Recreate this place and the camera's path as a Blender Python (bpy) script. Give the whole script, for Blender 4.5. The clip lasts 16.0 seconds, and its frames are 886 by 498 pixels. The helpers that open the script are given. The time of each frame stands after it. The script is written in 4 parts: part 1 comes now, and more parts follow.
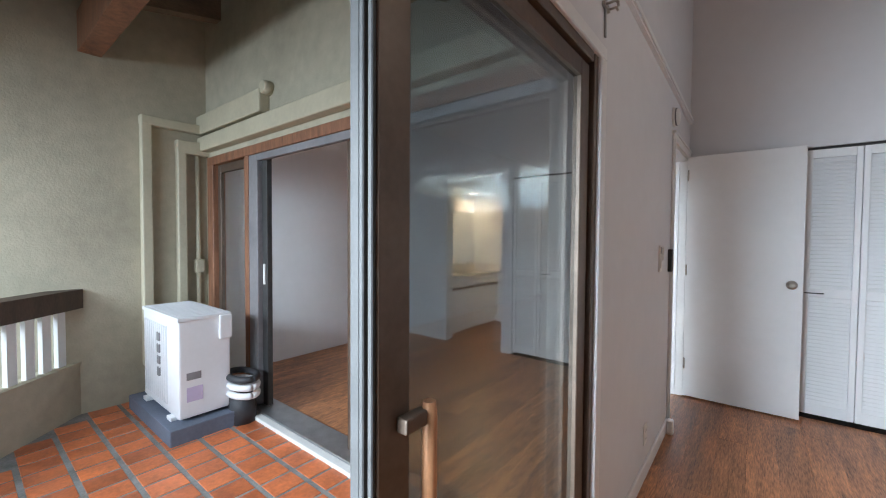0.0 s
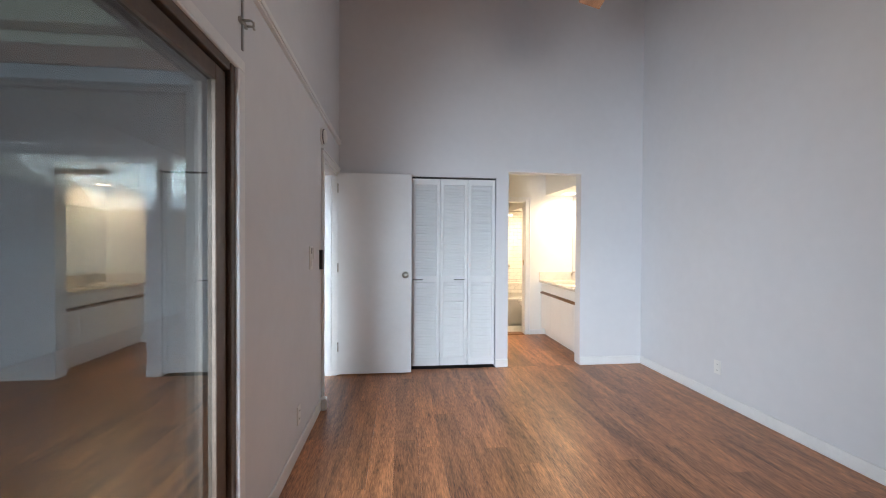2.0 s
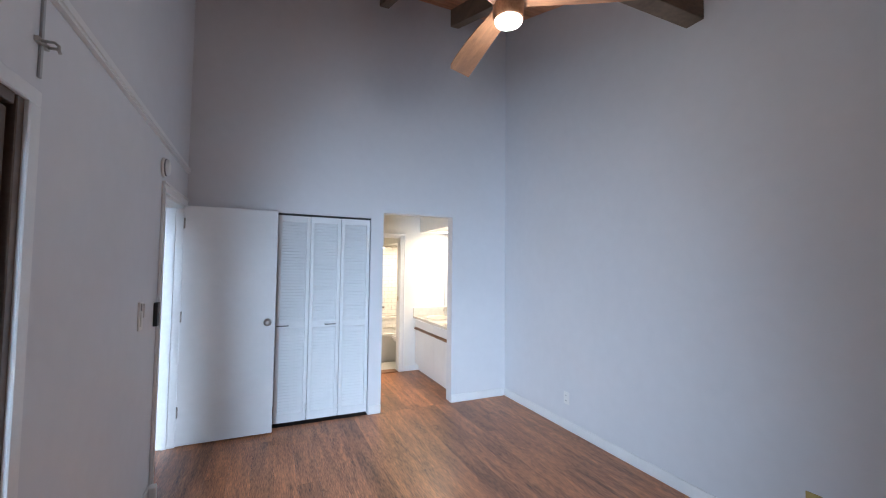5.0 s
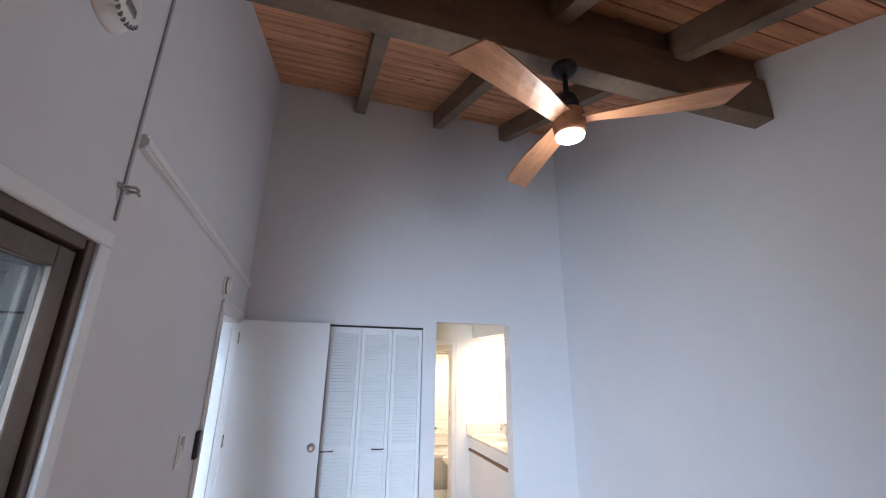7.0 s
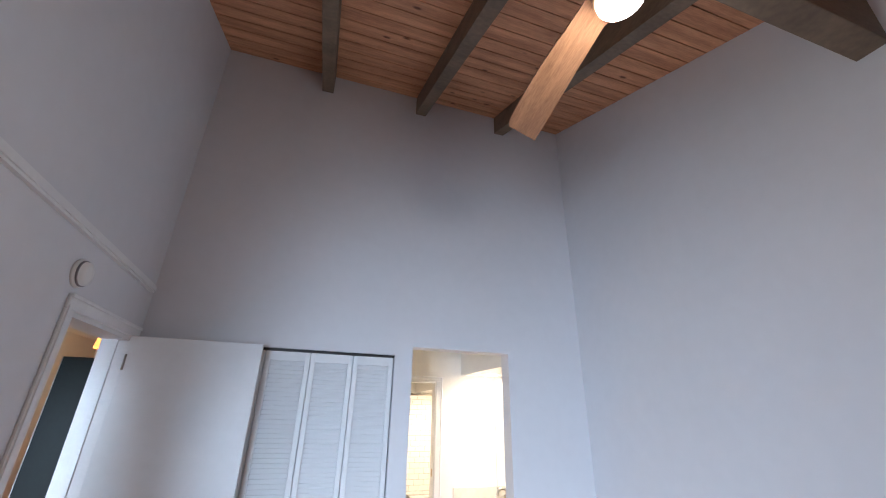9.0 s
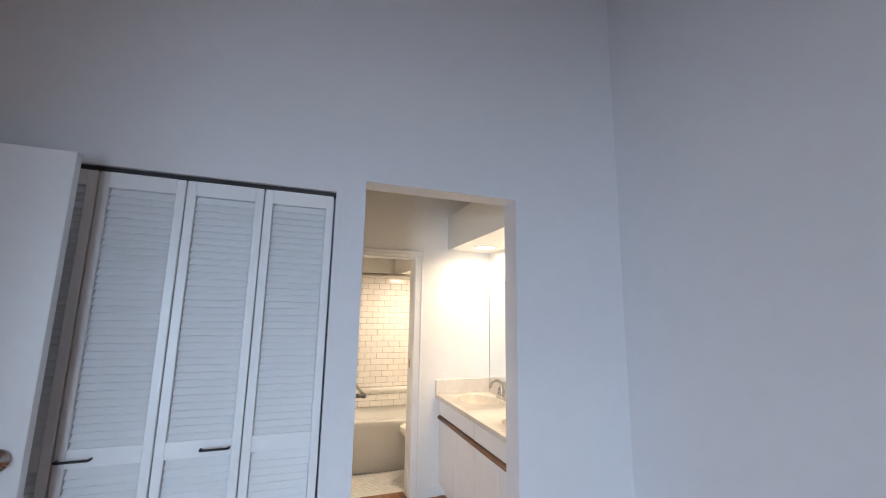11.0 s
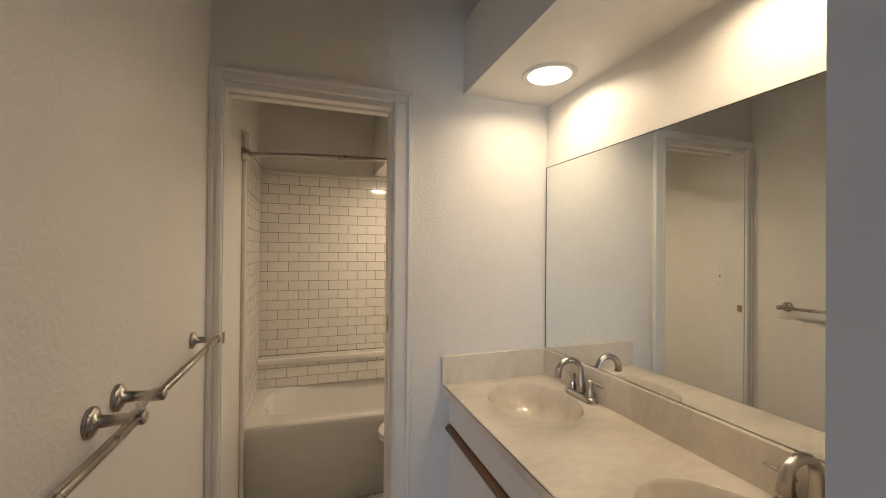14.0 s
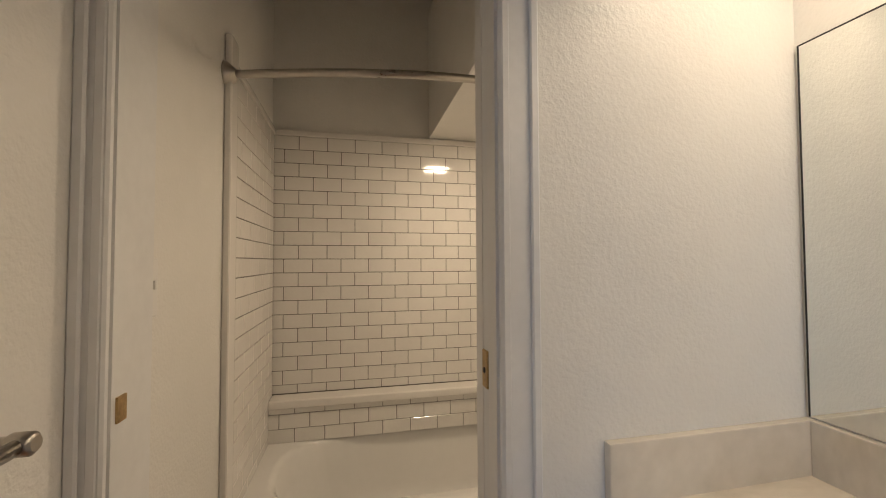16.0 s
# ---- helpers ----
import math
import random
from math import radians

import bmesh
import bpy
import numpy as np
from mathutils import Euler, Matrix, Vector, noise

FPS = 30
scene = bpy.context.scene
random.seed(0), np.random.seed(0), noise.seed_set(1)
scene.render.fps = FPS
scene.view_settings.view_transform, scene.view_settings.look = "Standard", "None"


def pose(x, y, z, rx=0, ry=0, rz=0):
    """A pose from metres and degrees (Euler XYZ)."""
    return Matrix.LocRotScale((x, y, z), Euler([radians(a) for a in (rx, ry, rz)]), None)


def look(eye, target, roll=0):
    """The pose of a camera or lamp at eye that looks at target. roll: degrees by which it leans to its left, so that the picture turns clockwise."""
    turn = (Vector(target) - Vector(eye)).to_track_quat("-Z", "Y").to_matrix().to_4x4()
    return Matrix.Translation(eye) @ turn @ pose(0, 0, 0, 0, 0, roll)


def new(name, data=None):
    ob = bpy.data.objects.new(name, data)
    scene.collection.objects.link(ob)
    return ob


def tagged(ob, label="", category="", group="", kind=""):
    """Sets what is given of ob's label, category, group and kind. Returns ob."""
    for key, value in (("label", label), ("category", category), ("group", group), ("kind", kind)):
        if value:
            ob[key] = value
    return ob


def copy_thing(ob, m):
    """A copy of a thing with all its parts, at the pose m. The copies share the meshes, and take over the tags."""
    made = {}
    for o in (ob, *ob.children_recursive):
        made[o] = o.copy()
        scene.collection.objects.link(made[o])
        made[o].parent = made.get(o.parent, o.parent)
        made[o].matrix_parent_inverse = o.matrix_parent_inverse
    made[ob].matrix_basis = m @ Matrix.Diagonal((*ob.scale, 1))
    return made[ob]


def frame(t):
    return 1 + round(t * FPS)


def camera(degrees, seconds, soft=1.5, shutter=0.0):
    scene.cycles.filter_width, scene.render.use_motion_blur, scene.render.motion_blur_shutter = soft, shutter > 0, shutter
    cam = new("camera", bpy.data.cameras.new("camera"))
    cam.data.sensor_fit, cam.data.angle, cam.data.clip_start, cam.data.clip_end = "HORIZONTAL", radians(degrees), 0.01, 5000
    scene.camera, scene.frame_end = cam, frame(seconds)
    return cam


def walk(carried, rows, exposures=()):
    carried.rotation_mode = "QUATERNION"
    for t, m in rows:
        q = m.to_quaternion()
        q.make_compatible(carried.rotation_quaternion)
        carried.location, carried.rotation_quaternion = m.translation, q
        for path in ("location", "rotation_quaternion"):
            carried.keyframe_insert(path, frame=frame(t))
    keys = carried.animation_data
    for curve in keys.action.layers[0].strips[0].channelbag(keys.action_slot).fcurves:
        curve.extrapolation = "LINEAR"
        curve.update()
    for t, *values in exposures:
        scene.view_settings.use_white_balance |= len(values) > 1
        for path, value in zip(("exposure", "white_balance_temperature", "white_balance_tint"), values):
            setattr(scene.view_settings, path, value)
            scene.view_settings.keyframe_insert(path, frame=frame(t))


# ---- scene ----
cam = camera(97.1, 16.0, soft=1.1)
PATH = [
    (0, (-0.024, 0.126, 1.359), (-1.27, 1.689, 1.299), 0.4),
    (0.5, (0.046, 0.116, 1.349), (-0.74, 1.955, 1.3), 0.5),
    (1, (0.086, 0.088, 1.35), (-0.306, 2.048, 1.309), 0.5),
    (1.5, (0.118, 0.047, 1.356), (0.048, 2.045, 1.321), 0.5),
    (2, (0.16, 0.004, 1.338), (0.37, 1.993, 1.313), 0.3),
    (2.5, (0.184, -0.01, 1.324), (0.627, 1.94, 1.307), 0.2),
    (3, (0.179, 0.011, 1.331), (0.769, 1.922, 1.315), 0.1),
    (3.2, (0.175, 0.022, 1.337), (0.812, 1.918, 1.322), 0.1),
    (5.3, (0.189, 0.068, 1.567), (1.014, 1.883, 1.723), 0.6),
    (5.5, (0.185, 0.072, 1.581), (1.006, 1.883, 1.799), 0.7),
    (6, (0.184, 0.097, 1.621), (0.976, 1.898, 1.98), 0.8),
    (6.5, (0.174, 0.154, 1.656), (0.884, 1.964, 2.124), 0.7),
    (7, (0.164, 0.257, 1.694), (0.73, 2.089, 2.264), 0.8),
    (7.5, (0.164, 0.464, 1.719), (0.627, 2.284, 2.409), 1.0),
    (8, (0.268, 0.654, 1.699), (0.721, 2.444, 2.468), 1.2),
    (8.5, (0.431, 0.881, 1.687), (0.954, 2.645, 2.471), 1.2),
    (9, (0.553, 1.149, 1.653), (1.127, 2.901, 2.428), 1.3),
    (9.5, (0.626, 1.435, 1.595), (1.247, 3.197, 2.308), 1.1),
    (10, (0.787, 1.715, 1.537), (1.426, 3.514, 2.133), 0.9),
    (10.2, (0.852, 1.831, 1.517), (1.495, 3.644, 2.062), 0.8),
    (12.3, (1.352, 3.178, 1.495), (2.002, 5.082, 1.55), 0.9),
    (12.5, (1.409, 3.309, 1.511), (2.044, 5.209, 1.552), 0.6),
    (13, (1.543, 3.62, 1.509), (2.172, 5.519, 1.52), 0.5),
    (13.5, (1.613, 3.857, 1.435), (2.254, 5.751, 1.442), 0.5),
    (14, (1.660, 4.058, 1.38), (2.304, 5.953, 1.391), 0.5),
    (14.5, (1.713, 4.256, 1.322), (2.356, 6.149, 1.35), 0.5),
    (15, (1.766, 4.481, 1.306), (2.374, 6.386, 1.345), 0.2),
    (15.5, (1.746, 4.740, 1.295), (2.271, 6.669, 1.341), 0.0),
    (16, (1.719, 4.965, 1.284), (2.160, 6.915, 1.347), -0.2),
]
exposure_rows = [(0, 0.6, 6500, 9), (3, 0.52, 6250, 9), (5.5, 0.5, 5500, 8), (8, 0.68, 5900, 11), (10, 0.62, 5700, 10),
                 (12.3, -0.78, 6250, 11), (13.2, -0.93, 6350, 11), (14.5, -1.2, 6100, 10), (16, -1.25, 6050, 10)]
walk(cam, [(t, look(eye, target, roll)) for t, eye, target, roll in PATH], exposure_rows)

# ---- world, sun, large lights ----
world = bpy.data.worlds.new("sky")
scene.world = world
world.use_nodes = True
wn, wl = world.node_tree.nodes, world.node_tree.links
sky = wn.new("ShaderNodeTexSky")
sky.sky_type, sky.sun_disc = "NISHITA", False
sky.sun_elevation, sky.sun_rotation = radians(21), radians(205)
sky.air_density, sky.dust_density = 1.0, 0.6
wl.new(sky.outputs[0], wn["Background"].inputs[0])
wn["Background"].inputs[1].default_value = 0.15


def lamp(name, kind, m, energy, color, **extra):
    ob = new(name, bpy.data.lights.new(name, kind))
    ob.matrix_world = m
    ob.data.energy, ob.data.color = energy, color
    if "size" in extra:
        ob.data.shape, ob.data.size, ob.data.size_y = "RECTANGLE", extra["size"][0], extra["size"][1]
    if "spread" in extra:
        ob.data.spread = radians(extra["spread"])
    if "radius" in extra:
        ob.data.shadow_soft_size = extra["radius"]
    if "angle" in extra:
        ob.data.angle = radians(extra["angle"])
    return ob


DAY = (0.72, 0.86, 1.0)
WARM = (1.0, 0.75, 0.48)
lamp("sun", "SUN", look((0, 0, 60), (40, 84, 24)), 1.5, (0.92, 0.96, 1.0), angle=40)
# daylight through the open half of the bedroom's sliding door, and over the lanai's parapet
lamp("daylight_sliding_door", "AREA", look((-0.90, -0.55, 0.95), (1.75, 4.1, 0.4)), 31, DAY, size=(0.9, 1.7), spread=78)
lamp("daylight_lanai", "AREA", look((-2.4, -2.0, 2.05), (-2.9, 0.6, -0.4)), 120, DAY, size=(3.4, 0.7), spread=125)
lamp("fan_bulb", "POINT", pose(1.30, 1.745, 2.74), 9.5, (1, 0.95, 0.89), radius=0.07)
for yy in (5.365, 4.65):
    lamp("can_light_bulb", "AREA", look((2.535, yy, 2.058), (2.535, yy, 0)), 6.7, WARM, size=(0.165, 0.165), spread=160)
lamp("tub_room_bulb", "AREA", look((2.27, 6.33, 1.918), (2.27, 6.33, 0)), 16, WARM, size=(0.16, 0.16))
lamp("pendant_bulb", "POINT", pose(-2.75, 9.4, 2.35), 28, (1, 0.62, 0.3), radius=0.1)

# ---- materials ----


def mat(name, color, rough=0.5, metal=0.0, vary=0.06, scale=3.0, bump=0.0, bump_scale=80.0, stretch=(1, 1, 1),
        per_piece=0.0, coat=0.0, trans=0.0, emit=0.0, dark=None, grain=0.0, spots=0.0):
    m = bpy.data.materials.new(name)
    m.use_nodes = True
    n, l = m.node_tree.nodes, m.node_tree.links
    b = n["Principled BSDF"]
    b.inputs["Base Color"].default_value = (*color, 1)
    b.inputs["Roughness"].default_value = rough
    b.inputs["Metallic"].default_value = metal
    b.inputs["Coat Weight"].default_value = coat
    b.inputs["Transmission Weight"].default_value = trans
    if emit:
        b.inputs["Emission Color"].default_value = (*color, 1)
        b.inputs["Emission Strength"].default_value = emit
        return m
    if trans:
        return m
    tc, mp = n.new("ShaderNodeTexCoord"), n.new("ShaderNodeMapping")
    mp.inputs["Scale"].default_value = stretch
    l.new(tc.outputs["Object"], mp.inputs["Vector"])
    where = mp.outputs["Vector"]
    info = n.new("ShaderNodeObjectInfo")
    if per_piece:
        add = n.new("ShaderNodeVectorMath")
        comb = n.new("ShaderNodeMath")
        comb.operation = "MULTIPLY"
        comb.inputs[1].default_value = 37.0
        l.new(info.outputs["Random"], comb.inputs[0])
        l.new(where, add.inputs[0])
        l.new(comb.outputs[0], add.inputs[1])
        where = add.outputs[0]
    t1, t2 = n.new("ShaderNodeTexNoise"), n.new("ShaderNodeTexNoise")
    t1.inputs["Scale"].default_value, t1.inputs["Detail"].default_value = scale, 6
    t2.inputs["Scale"].default_value, t2.inputs["Detail"].default_value = scale * 9, 4
    l.new(where, t1.inputs["Vector"])
    l.new(where, t2.inputs["Vector"])
    low = dark or tuple(c * (1 - 2.2 * vary) for c in color)
    high = tuple(min(1, c * (1 + 1.2 * vary)) for c in color)
    ramp = n.new("ShaderNodeValToRGB")
    ramp.color_ramp.elements[0].position, ramp.color_ramp.elements[1].position = 0.32, 0.68
    ramp.color_ramp.elements[0].color, ramp.color_ramp.elements[1].color = (*low, 1), (*high, 1)
    mix = n.new("ShaderNodeMath")
    mix.operation = "MULTIPLY_ADD"
    mix.inputs[1].default_value = 0.35 + grain
    l.new(t2.outputs["Fac"], mix.inputs[0])
    sub = n.new("ShaderNodeMath")
    sub.operation = "MULTIPLY"
    sub.inputs[1].default_value = 0.65 - grain
    l.new(t1.outputs["Fac"], sub.inputs[0])
    l.new(sub.outputs[0], mix.inputs[2])
    l.new(mix.outputs[0], ramp.inputs["Fac"])
    out = ramp.outputs["Color"]
    if spots:  # knots
        vor, vr = n.new("ShaderNodeTexVoronoi"), n.new("ShaderNodeValToRGB")
        vor.inputs["Scale"].default_value = spots
        sq = n.new("ShaderNodeMapping")
        sq.inputs["Scale"].default_value = (0.6, 1.3, 1.0)
        l.new(tc.outputs["Object"], sq.inputs["Vector"])
        l.new(sq.outputs[0], vor.inputs["Vector"])
        l.new(vor.outputs["Distance"], vr.inputs["Fac"])
        vr.color_ramp.elements[0].position, vr.color_ramp.elements[1].position = 0.06, 0.13
        vr.color_ramp.elements[0].color = (0.25, 0.16, 0.1, 1)
        mk = n.new("ShaderNodeMix")
        mk.data_type, mk.blend_type = "RGBA", "MULTIPLY"
        mk.inputs["Factor"].default_value = 1
        l.new(out, mk.inputs["A"])
        l.new(vr.outputs[0], mk.inputs["B"])
        out = mk.outputs["Result"]
    if per_piece:
        hsv = n.new("ShaderNodeHueSaturation")
        mr = n.new("ShaderNodeMapRange")
        mr.inputs["To Min"].default_value, mr.inputs["To Max"].default_value = 1 - per_piece, 1 + per_piece
        l.new(info.outputs["Random"], mr.inputs["Value"])
        l.new(mr.outputs[0], hsv.inputs["Value"])
        l.new(out, hsv.inputs["Color"])
        out = hsv.outputs["Color"]
    l.new(out, b.inputs["Base Color"])
    rr = n.new("ShaderNodeMapRange")
    rr.inputs["To Min"].default_value, rr.inputs["To Max"].default_value = rough * 0.88, min(1, rough * 1.15)
    l.new(t1.outputs["Fac"], rr.inputs["Value"])
    l.new(rr.outputs[0], b.inputs["Roughness"])
    if bump:
        t3, bp = n.new("ShaderNodeTexNoise"), n.new("ShaderNodeBump")
        t3.inputs["Scale"].default_value, t3.inputs["Detail"].default_value = bump_scale, 3
        l.new(where, t3.inputs["Vector"])
        l.new(t3.outputs["Fac"], bp.inputs["Height"])
        bp.inputs["Strength"].default_value, bp.inputs["Distance"].default_value = bump, 0.004
        l.new(bp.outputs[0], b.inputs["Normal"])
    return m


M_wall = mat("bedroom paint", (0.70, 0.70, 0.72), 0.75, vary=0.02, scale=1.2, bump=0.10, bump_scale=120)
M_bathwall = mat("bath textured paint", (0.81, 0.795, 0.76), 0.42, vary=0.02, scale=1.5, bump=0.42, bump_scale=110)
M_trim = mat("white gloss paint", (0.80, 0.80, 0.80), 0.32, vary=0.03, scale=5, bump=0.04, bump_scale=60)
M_doorwhite = mat("door paint", (0.78, 0.79, 0.80), 0.36, vary=0.02, scale=2, bump=0.04, bump_scale=40)
M_floor = mat("vinyl plank", (0.52, 0.225, 0.098), 0.34, vary=0.3, scale=1.5, dark=(0.085, 0.030, 0.014), stretch=(13, 1.3, 1),
              per_piece=0.2, bump=0.12, bump_scale=14, grain=0.22)
M_joint = mat("dark joint", (0.03, 0.02, 0.015), 0.8, vary=0.1)
M_pine = mat("knotty pine boards", (0.68, 0.37, 0.20), 0.55, vary=0.2, scale=1.8, dark=(0.40, 0.17, 0.08), stretch=(0.8, 8, 8),
             bump=0.06, bump_scale=30, spots=5.5)
M_beam = mat("stained beam", (0.21, 0.155, 0.105), 0.6, vary=0.2, scale=3, stretch=(1, 1, 3), bump=0.15, bump_scale=40)
M_blade = mat("fan blade wood", (0.42, 0.215, 0.105), 0.42, vary=0.25, scale=2.2, dark=(0.25, 0.11, 0.05), stretch=(1.5, 14, 4), grain=0.1)
M_nickel = mat("brushed nickel", (0.50, 0.47, 0.43), 0.28, 1.0, vary=0.06, scale=20)
M_black = mat("black metal", (0.03, 0.03, 0.032), 0.4, 0.4, vary=0.1)
M_bronze = mat("bronze anodised frame", (0.125, 0.086, 0.062), 0.42, 0.3, vary=0.15, scale=6)
M_alu = mat("worn aluminium", (0.48, 0.49, 0.50), 0.35, 0.9, vary=0.1, scale=12)
M_redwood = mat("redwood frame", (0.26, 0.115, 0.062), 0.55, vary=0.25, scale=3, stretch=(6, 6, 0.8), bump=0.1, bump_scale=40)
M_copper = mat("copper wood grip", (0.50, 0.24, 0.12), 0.35, 0.2, vary=0.15, scale=8, stretch=(4, 4, 1))
M_glass = mat("glass", (0.93, 0.96, 0.95), 0.0, trans=1.0)
M_tint = mat("tinted glass", (0.50, 0.55, 0.56), 0.0, trans=1.0)
M_tint.node_tree.nodes["Principled BSDF"].inputs["IOR"].default_value = 1.8
M_edge = mat("dull aluminium", (0.05, 0.05, 0.05), 0.6, 0.2, vary=0.15, scale=14)
M_mirror = mat("mirror silver", (0.86, 0.88, 0.86), 0.004, 1.0, vary=0.02, scale=2)
M_tile = mat("white glazed tile", (0.78, 0.755, 0.72), 0.09, vary=0.02, scale=9, per_piece=0.025, coat=0.3)
M_grout = mat("grey grout", (0.13, 0.12, 0.11), 0.9, vary=0.15, scale=12)
M_hex = mat("white hex tile", (0.74, 0.73, 0.71), 0.3, vary=0.03, scale=14, per_piece=0.06)
M_hexgrout = mat("pale grout", (0.50, 0.47, 0.43), 0.9, vary=0.15, scale=12)
M_enamel = mat("white enamel", (0.80, 0.79, 0.77), 0.07, vary=0.015, scale=3, coat=0.5)
M_marble = mat("cream cultured marble", (0.70, 0.65, 0.575), 0.16, vary=0.10, scale=2.4, dark=(0.59, 0.54, 0.465), stretch=(1, 2.2, 1), coat=0.4)
M_laminate = mat("white laminate", (0.74, 0.73, 0.72), 0.35, vary=0.02, scale=3)
M_oak = mat("oak finger pull", (0.24, 0.115, 0.055), 0.45, vary=0.25, scale=4, stretch=(8, 1, 8))
M_plate = mat("switch plastic", (0.80, 0.79, 0.77), 0.3, vary=0.01)
M_almond = mat("yellowed plastic", (0.48, 0.36, 0.13), 0.35, vary=0.05)
M_brass = mat("aged brass", (0.52, 0.36, 0.17), 0.3, 1.0, vary=0.2, scale=20)
M_stucco = mat("olive stucco", (0.46, 0.415, 0.315), 0.9, vary=0.10, scale=1.4, bump=0.5, bump_scale=60)
M_pipe = mat("beige line cover", (0.50, 0.45, 0.33), 0.5, vary=0.06, scale=4)
M_quarry = mat("quarry tile", (0.60, 0.165, 0.058), 0.36, vary=0.2, scale=5, dark=(0.34, 0.095, 0.04), per_piece=0.18, bump=0.1, bump_scale=30)
M_quarrygrout = mat("lanai grout", (0.25, 0.245, 0.24), 0.95, vary=0.2, scale=8, bump=0.3, bump_scale=50)
M_soffit = mat("dark soffit boards", (0.07, 0.045, 0.03), 0.7, vary=0.25, scale=3, stretch=(6, 1, 1))
M_acwhite = mat("ac white enamel", (0.74, 0.74, 0.76), 0.4, vary=0.02, scale=4)
M_dark = mat("dark rubber", (0.035, 0.035, 0.04), 0.6, vary=0.1)
M_pad = mat("blue grey pad", (0.13, 0.15, 0.20), 0.8, vary=0.1, scale=5, bump=0.2)
M_lens = mat("fan lens", (1.0, 0.93, 0.82), emit=14)
M_can = mat("can lens", (1.0, 0.86, 0.66), emit=9)
M_shade = mat("amber shade", (1.0, 0.38, 0.08), emit=1.3)
M_greendoor = mat("dark green door", (0.010, 0.020, 0.020), 0.45, vary=0.1)
M_tan = mat("tan paint", (0.62, 0.54, 0.44), 0.8, vary=0.03, scale=1.5)
M_ceil = mat("ceiling white", (0.80, 0.78, 0.74), 0.8, vary=0.02, bump=0.2)
M_ground = mat("distant ground", (0.09, 0.11, 0.06), 0.95, vary=0.4, scale=0.02)
# distance haze is mixed into this base colour, bluer than the green slopes
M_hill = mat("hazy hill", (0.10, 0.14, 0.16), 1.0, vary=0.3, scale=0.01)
M_conduit = mat("grey painted metal", (0.42, 0.43, 0.44), 0.5, vary=0.05)
M_label = mat("grey label", (0.22, 0.21, 0.22), 0.5, vary=0.1)
M_lilac = mat("lilac label", (0.52, 0.45, 0.62), 0.5, vary=0.05)

# ---- mesh helpers ----


def box(bm, x0, x1, y0, y1, z0, z1, bevel=0.0, seg=2):
    r = bmesh.ops.create_cube(bm, size=1)
    for v in r["verts"]:
        v.co = Vector((x0 + (v.co.x + .5) * (x1 - x0), y0 + (v.co.y + .5) * (y1 - y0), z0 + (v.co.z + .5) * (z1 - z0)))
    if bevel:
        es = list({e for v in r["verts"] for e in v.link_edges})
        bmesh.ops.bevel(bm, geom=es, offset=bevel, segments=seg, profile=0.6, affect="EDGES")
    return bm


def hexa(bm, low, high):
    """A solid between a lower and an upper ring of the same number of corners."""
    a = [bm.verts.new(p) for p in low]
    b = [bm.verts.new(p) for p in high]
    n = len(a)
    bm.faces.new(a[::-1])
    bm.faces.new(b)
    for i in range(n):
        bm.faces.new((a[i], a[(i + 1) % n], b[(i + 1) % n], b[i]))
    return bm


def loft(bm, rings, cap=(True, True)):
    vs = [[bm.verts.new(p) for p in r] for r in rings]
    for a, b in zip(vs, vs[1:]):
        n = len(a)
        for i in range(n):
            f = bm.faces.new((a[i], a[(i + 1) % n], b[(i + 1) % n], b[i]))
            f.smooth = True
    if cap[0]:
        bm.faces.new(vs[0][::-1])
    if cap[1]:
        bm.faces.new(vs[-1])
    return bm


def ring(c, r, axis="z", n=24, r2=None, p=2.0):
    out = []
    for i in range(n):
        a = 2 * math.pi * i / n
        ca, sa = math.cos(a), math.sin(a)
        u = r * math.copysign(abs(ca) ** (2 / p), ca)
        v = (r2 or r) * math.copysign(abs(sa) ** (2 / p), sa)
        out.append({"z": (c[0] + u, c[1] + v, c[2]), "x": (c[0], c[1] + u, c[2] + v), "y": (c[0] + v, c[1], c[2] + u)}[axis])
    return out


def lathe(bm, c, steps, axis="z", n=24):
    """steps: (distance along the axis, radius)."""
    k = "xyz".index(axis)
    rings = []
    for d, r in steps:
        q = list(c)
        q[k] += d
        rings.append(ring(q, max(r, 1e-4), axis, n))
    return loft(bm, rings)


def tube(bm, pts, r, n=12):
    pts = [Vector(p) for p in pts]
    rings = []
    side = None
    for i, p in enumerate(pts):
        d = (pts[min(i + 1, len(pts) - 1)] - pts[max(i - 1, 0)]).normalized()
        if side is None:
            side = d.orthogonal().normalized()
        side = (side - d * side.dot(d)).normalized()
        up = d.cross(side)
        rr = r[i] if isinstance(r, (list, tuple)) else r
        rings.append([p + side * rr * math.cos(2 * math.pi * k / n) + up * rr * math.sin(2 * math.pi * k / n) for k in range(n)])
    return loft(bm, rings)


def mesh_of(bm, name, material):
    bmesh.ops.recalc_face_normals(bm, faces=bm.faces)
    me = bpy.data.meshes.new(name)
    bm.to_mesh(me)
    bm.free()
    me.materials.append(material)
    return me


def part(name, bm, material, parent=None, label="", kind=""):
    ob = new(name, mesh_of(bm, name, material))
    if parent:
        ob.parent = parent
    return tagged(ob, label, kind=kind)


def piece(name, me, parent, m):
    ob = new(name, me)
    ob.parent = parent
    ob.matrix_basis = m
    return ob


def thing(name, label, category, group=""):
    return tagged(new(name), label, category, group)


def setting(name, bm, material, label, category="wall"):
    return tagged(part(name, bm, material), label, category, kind="structure")


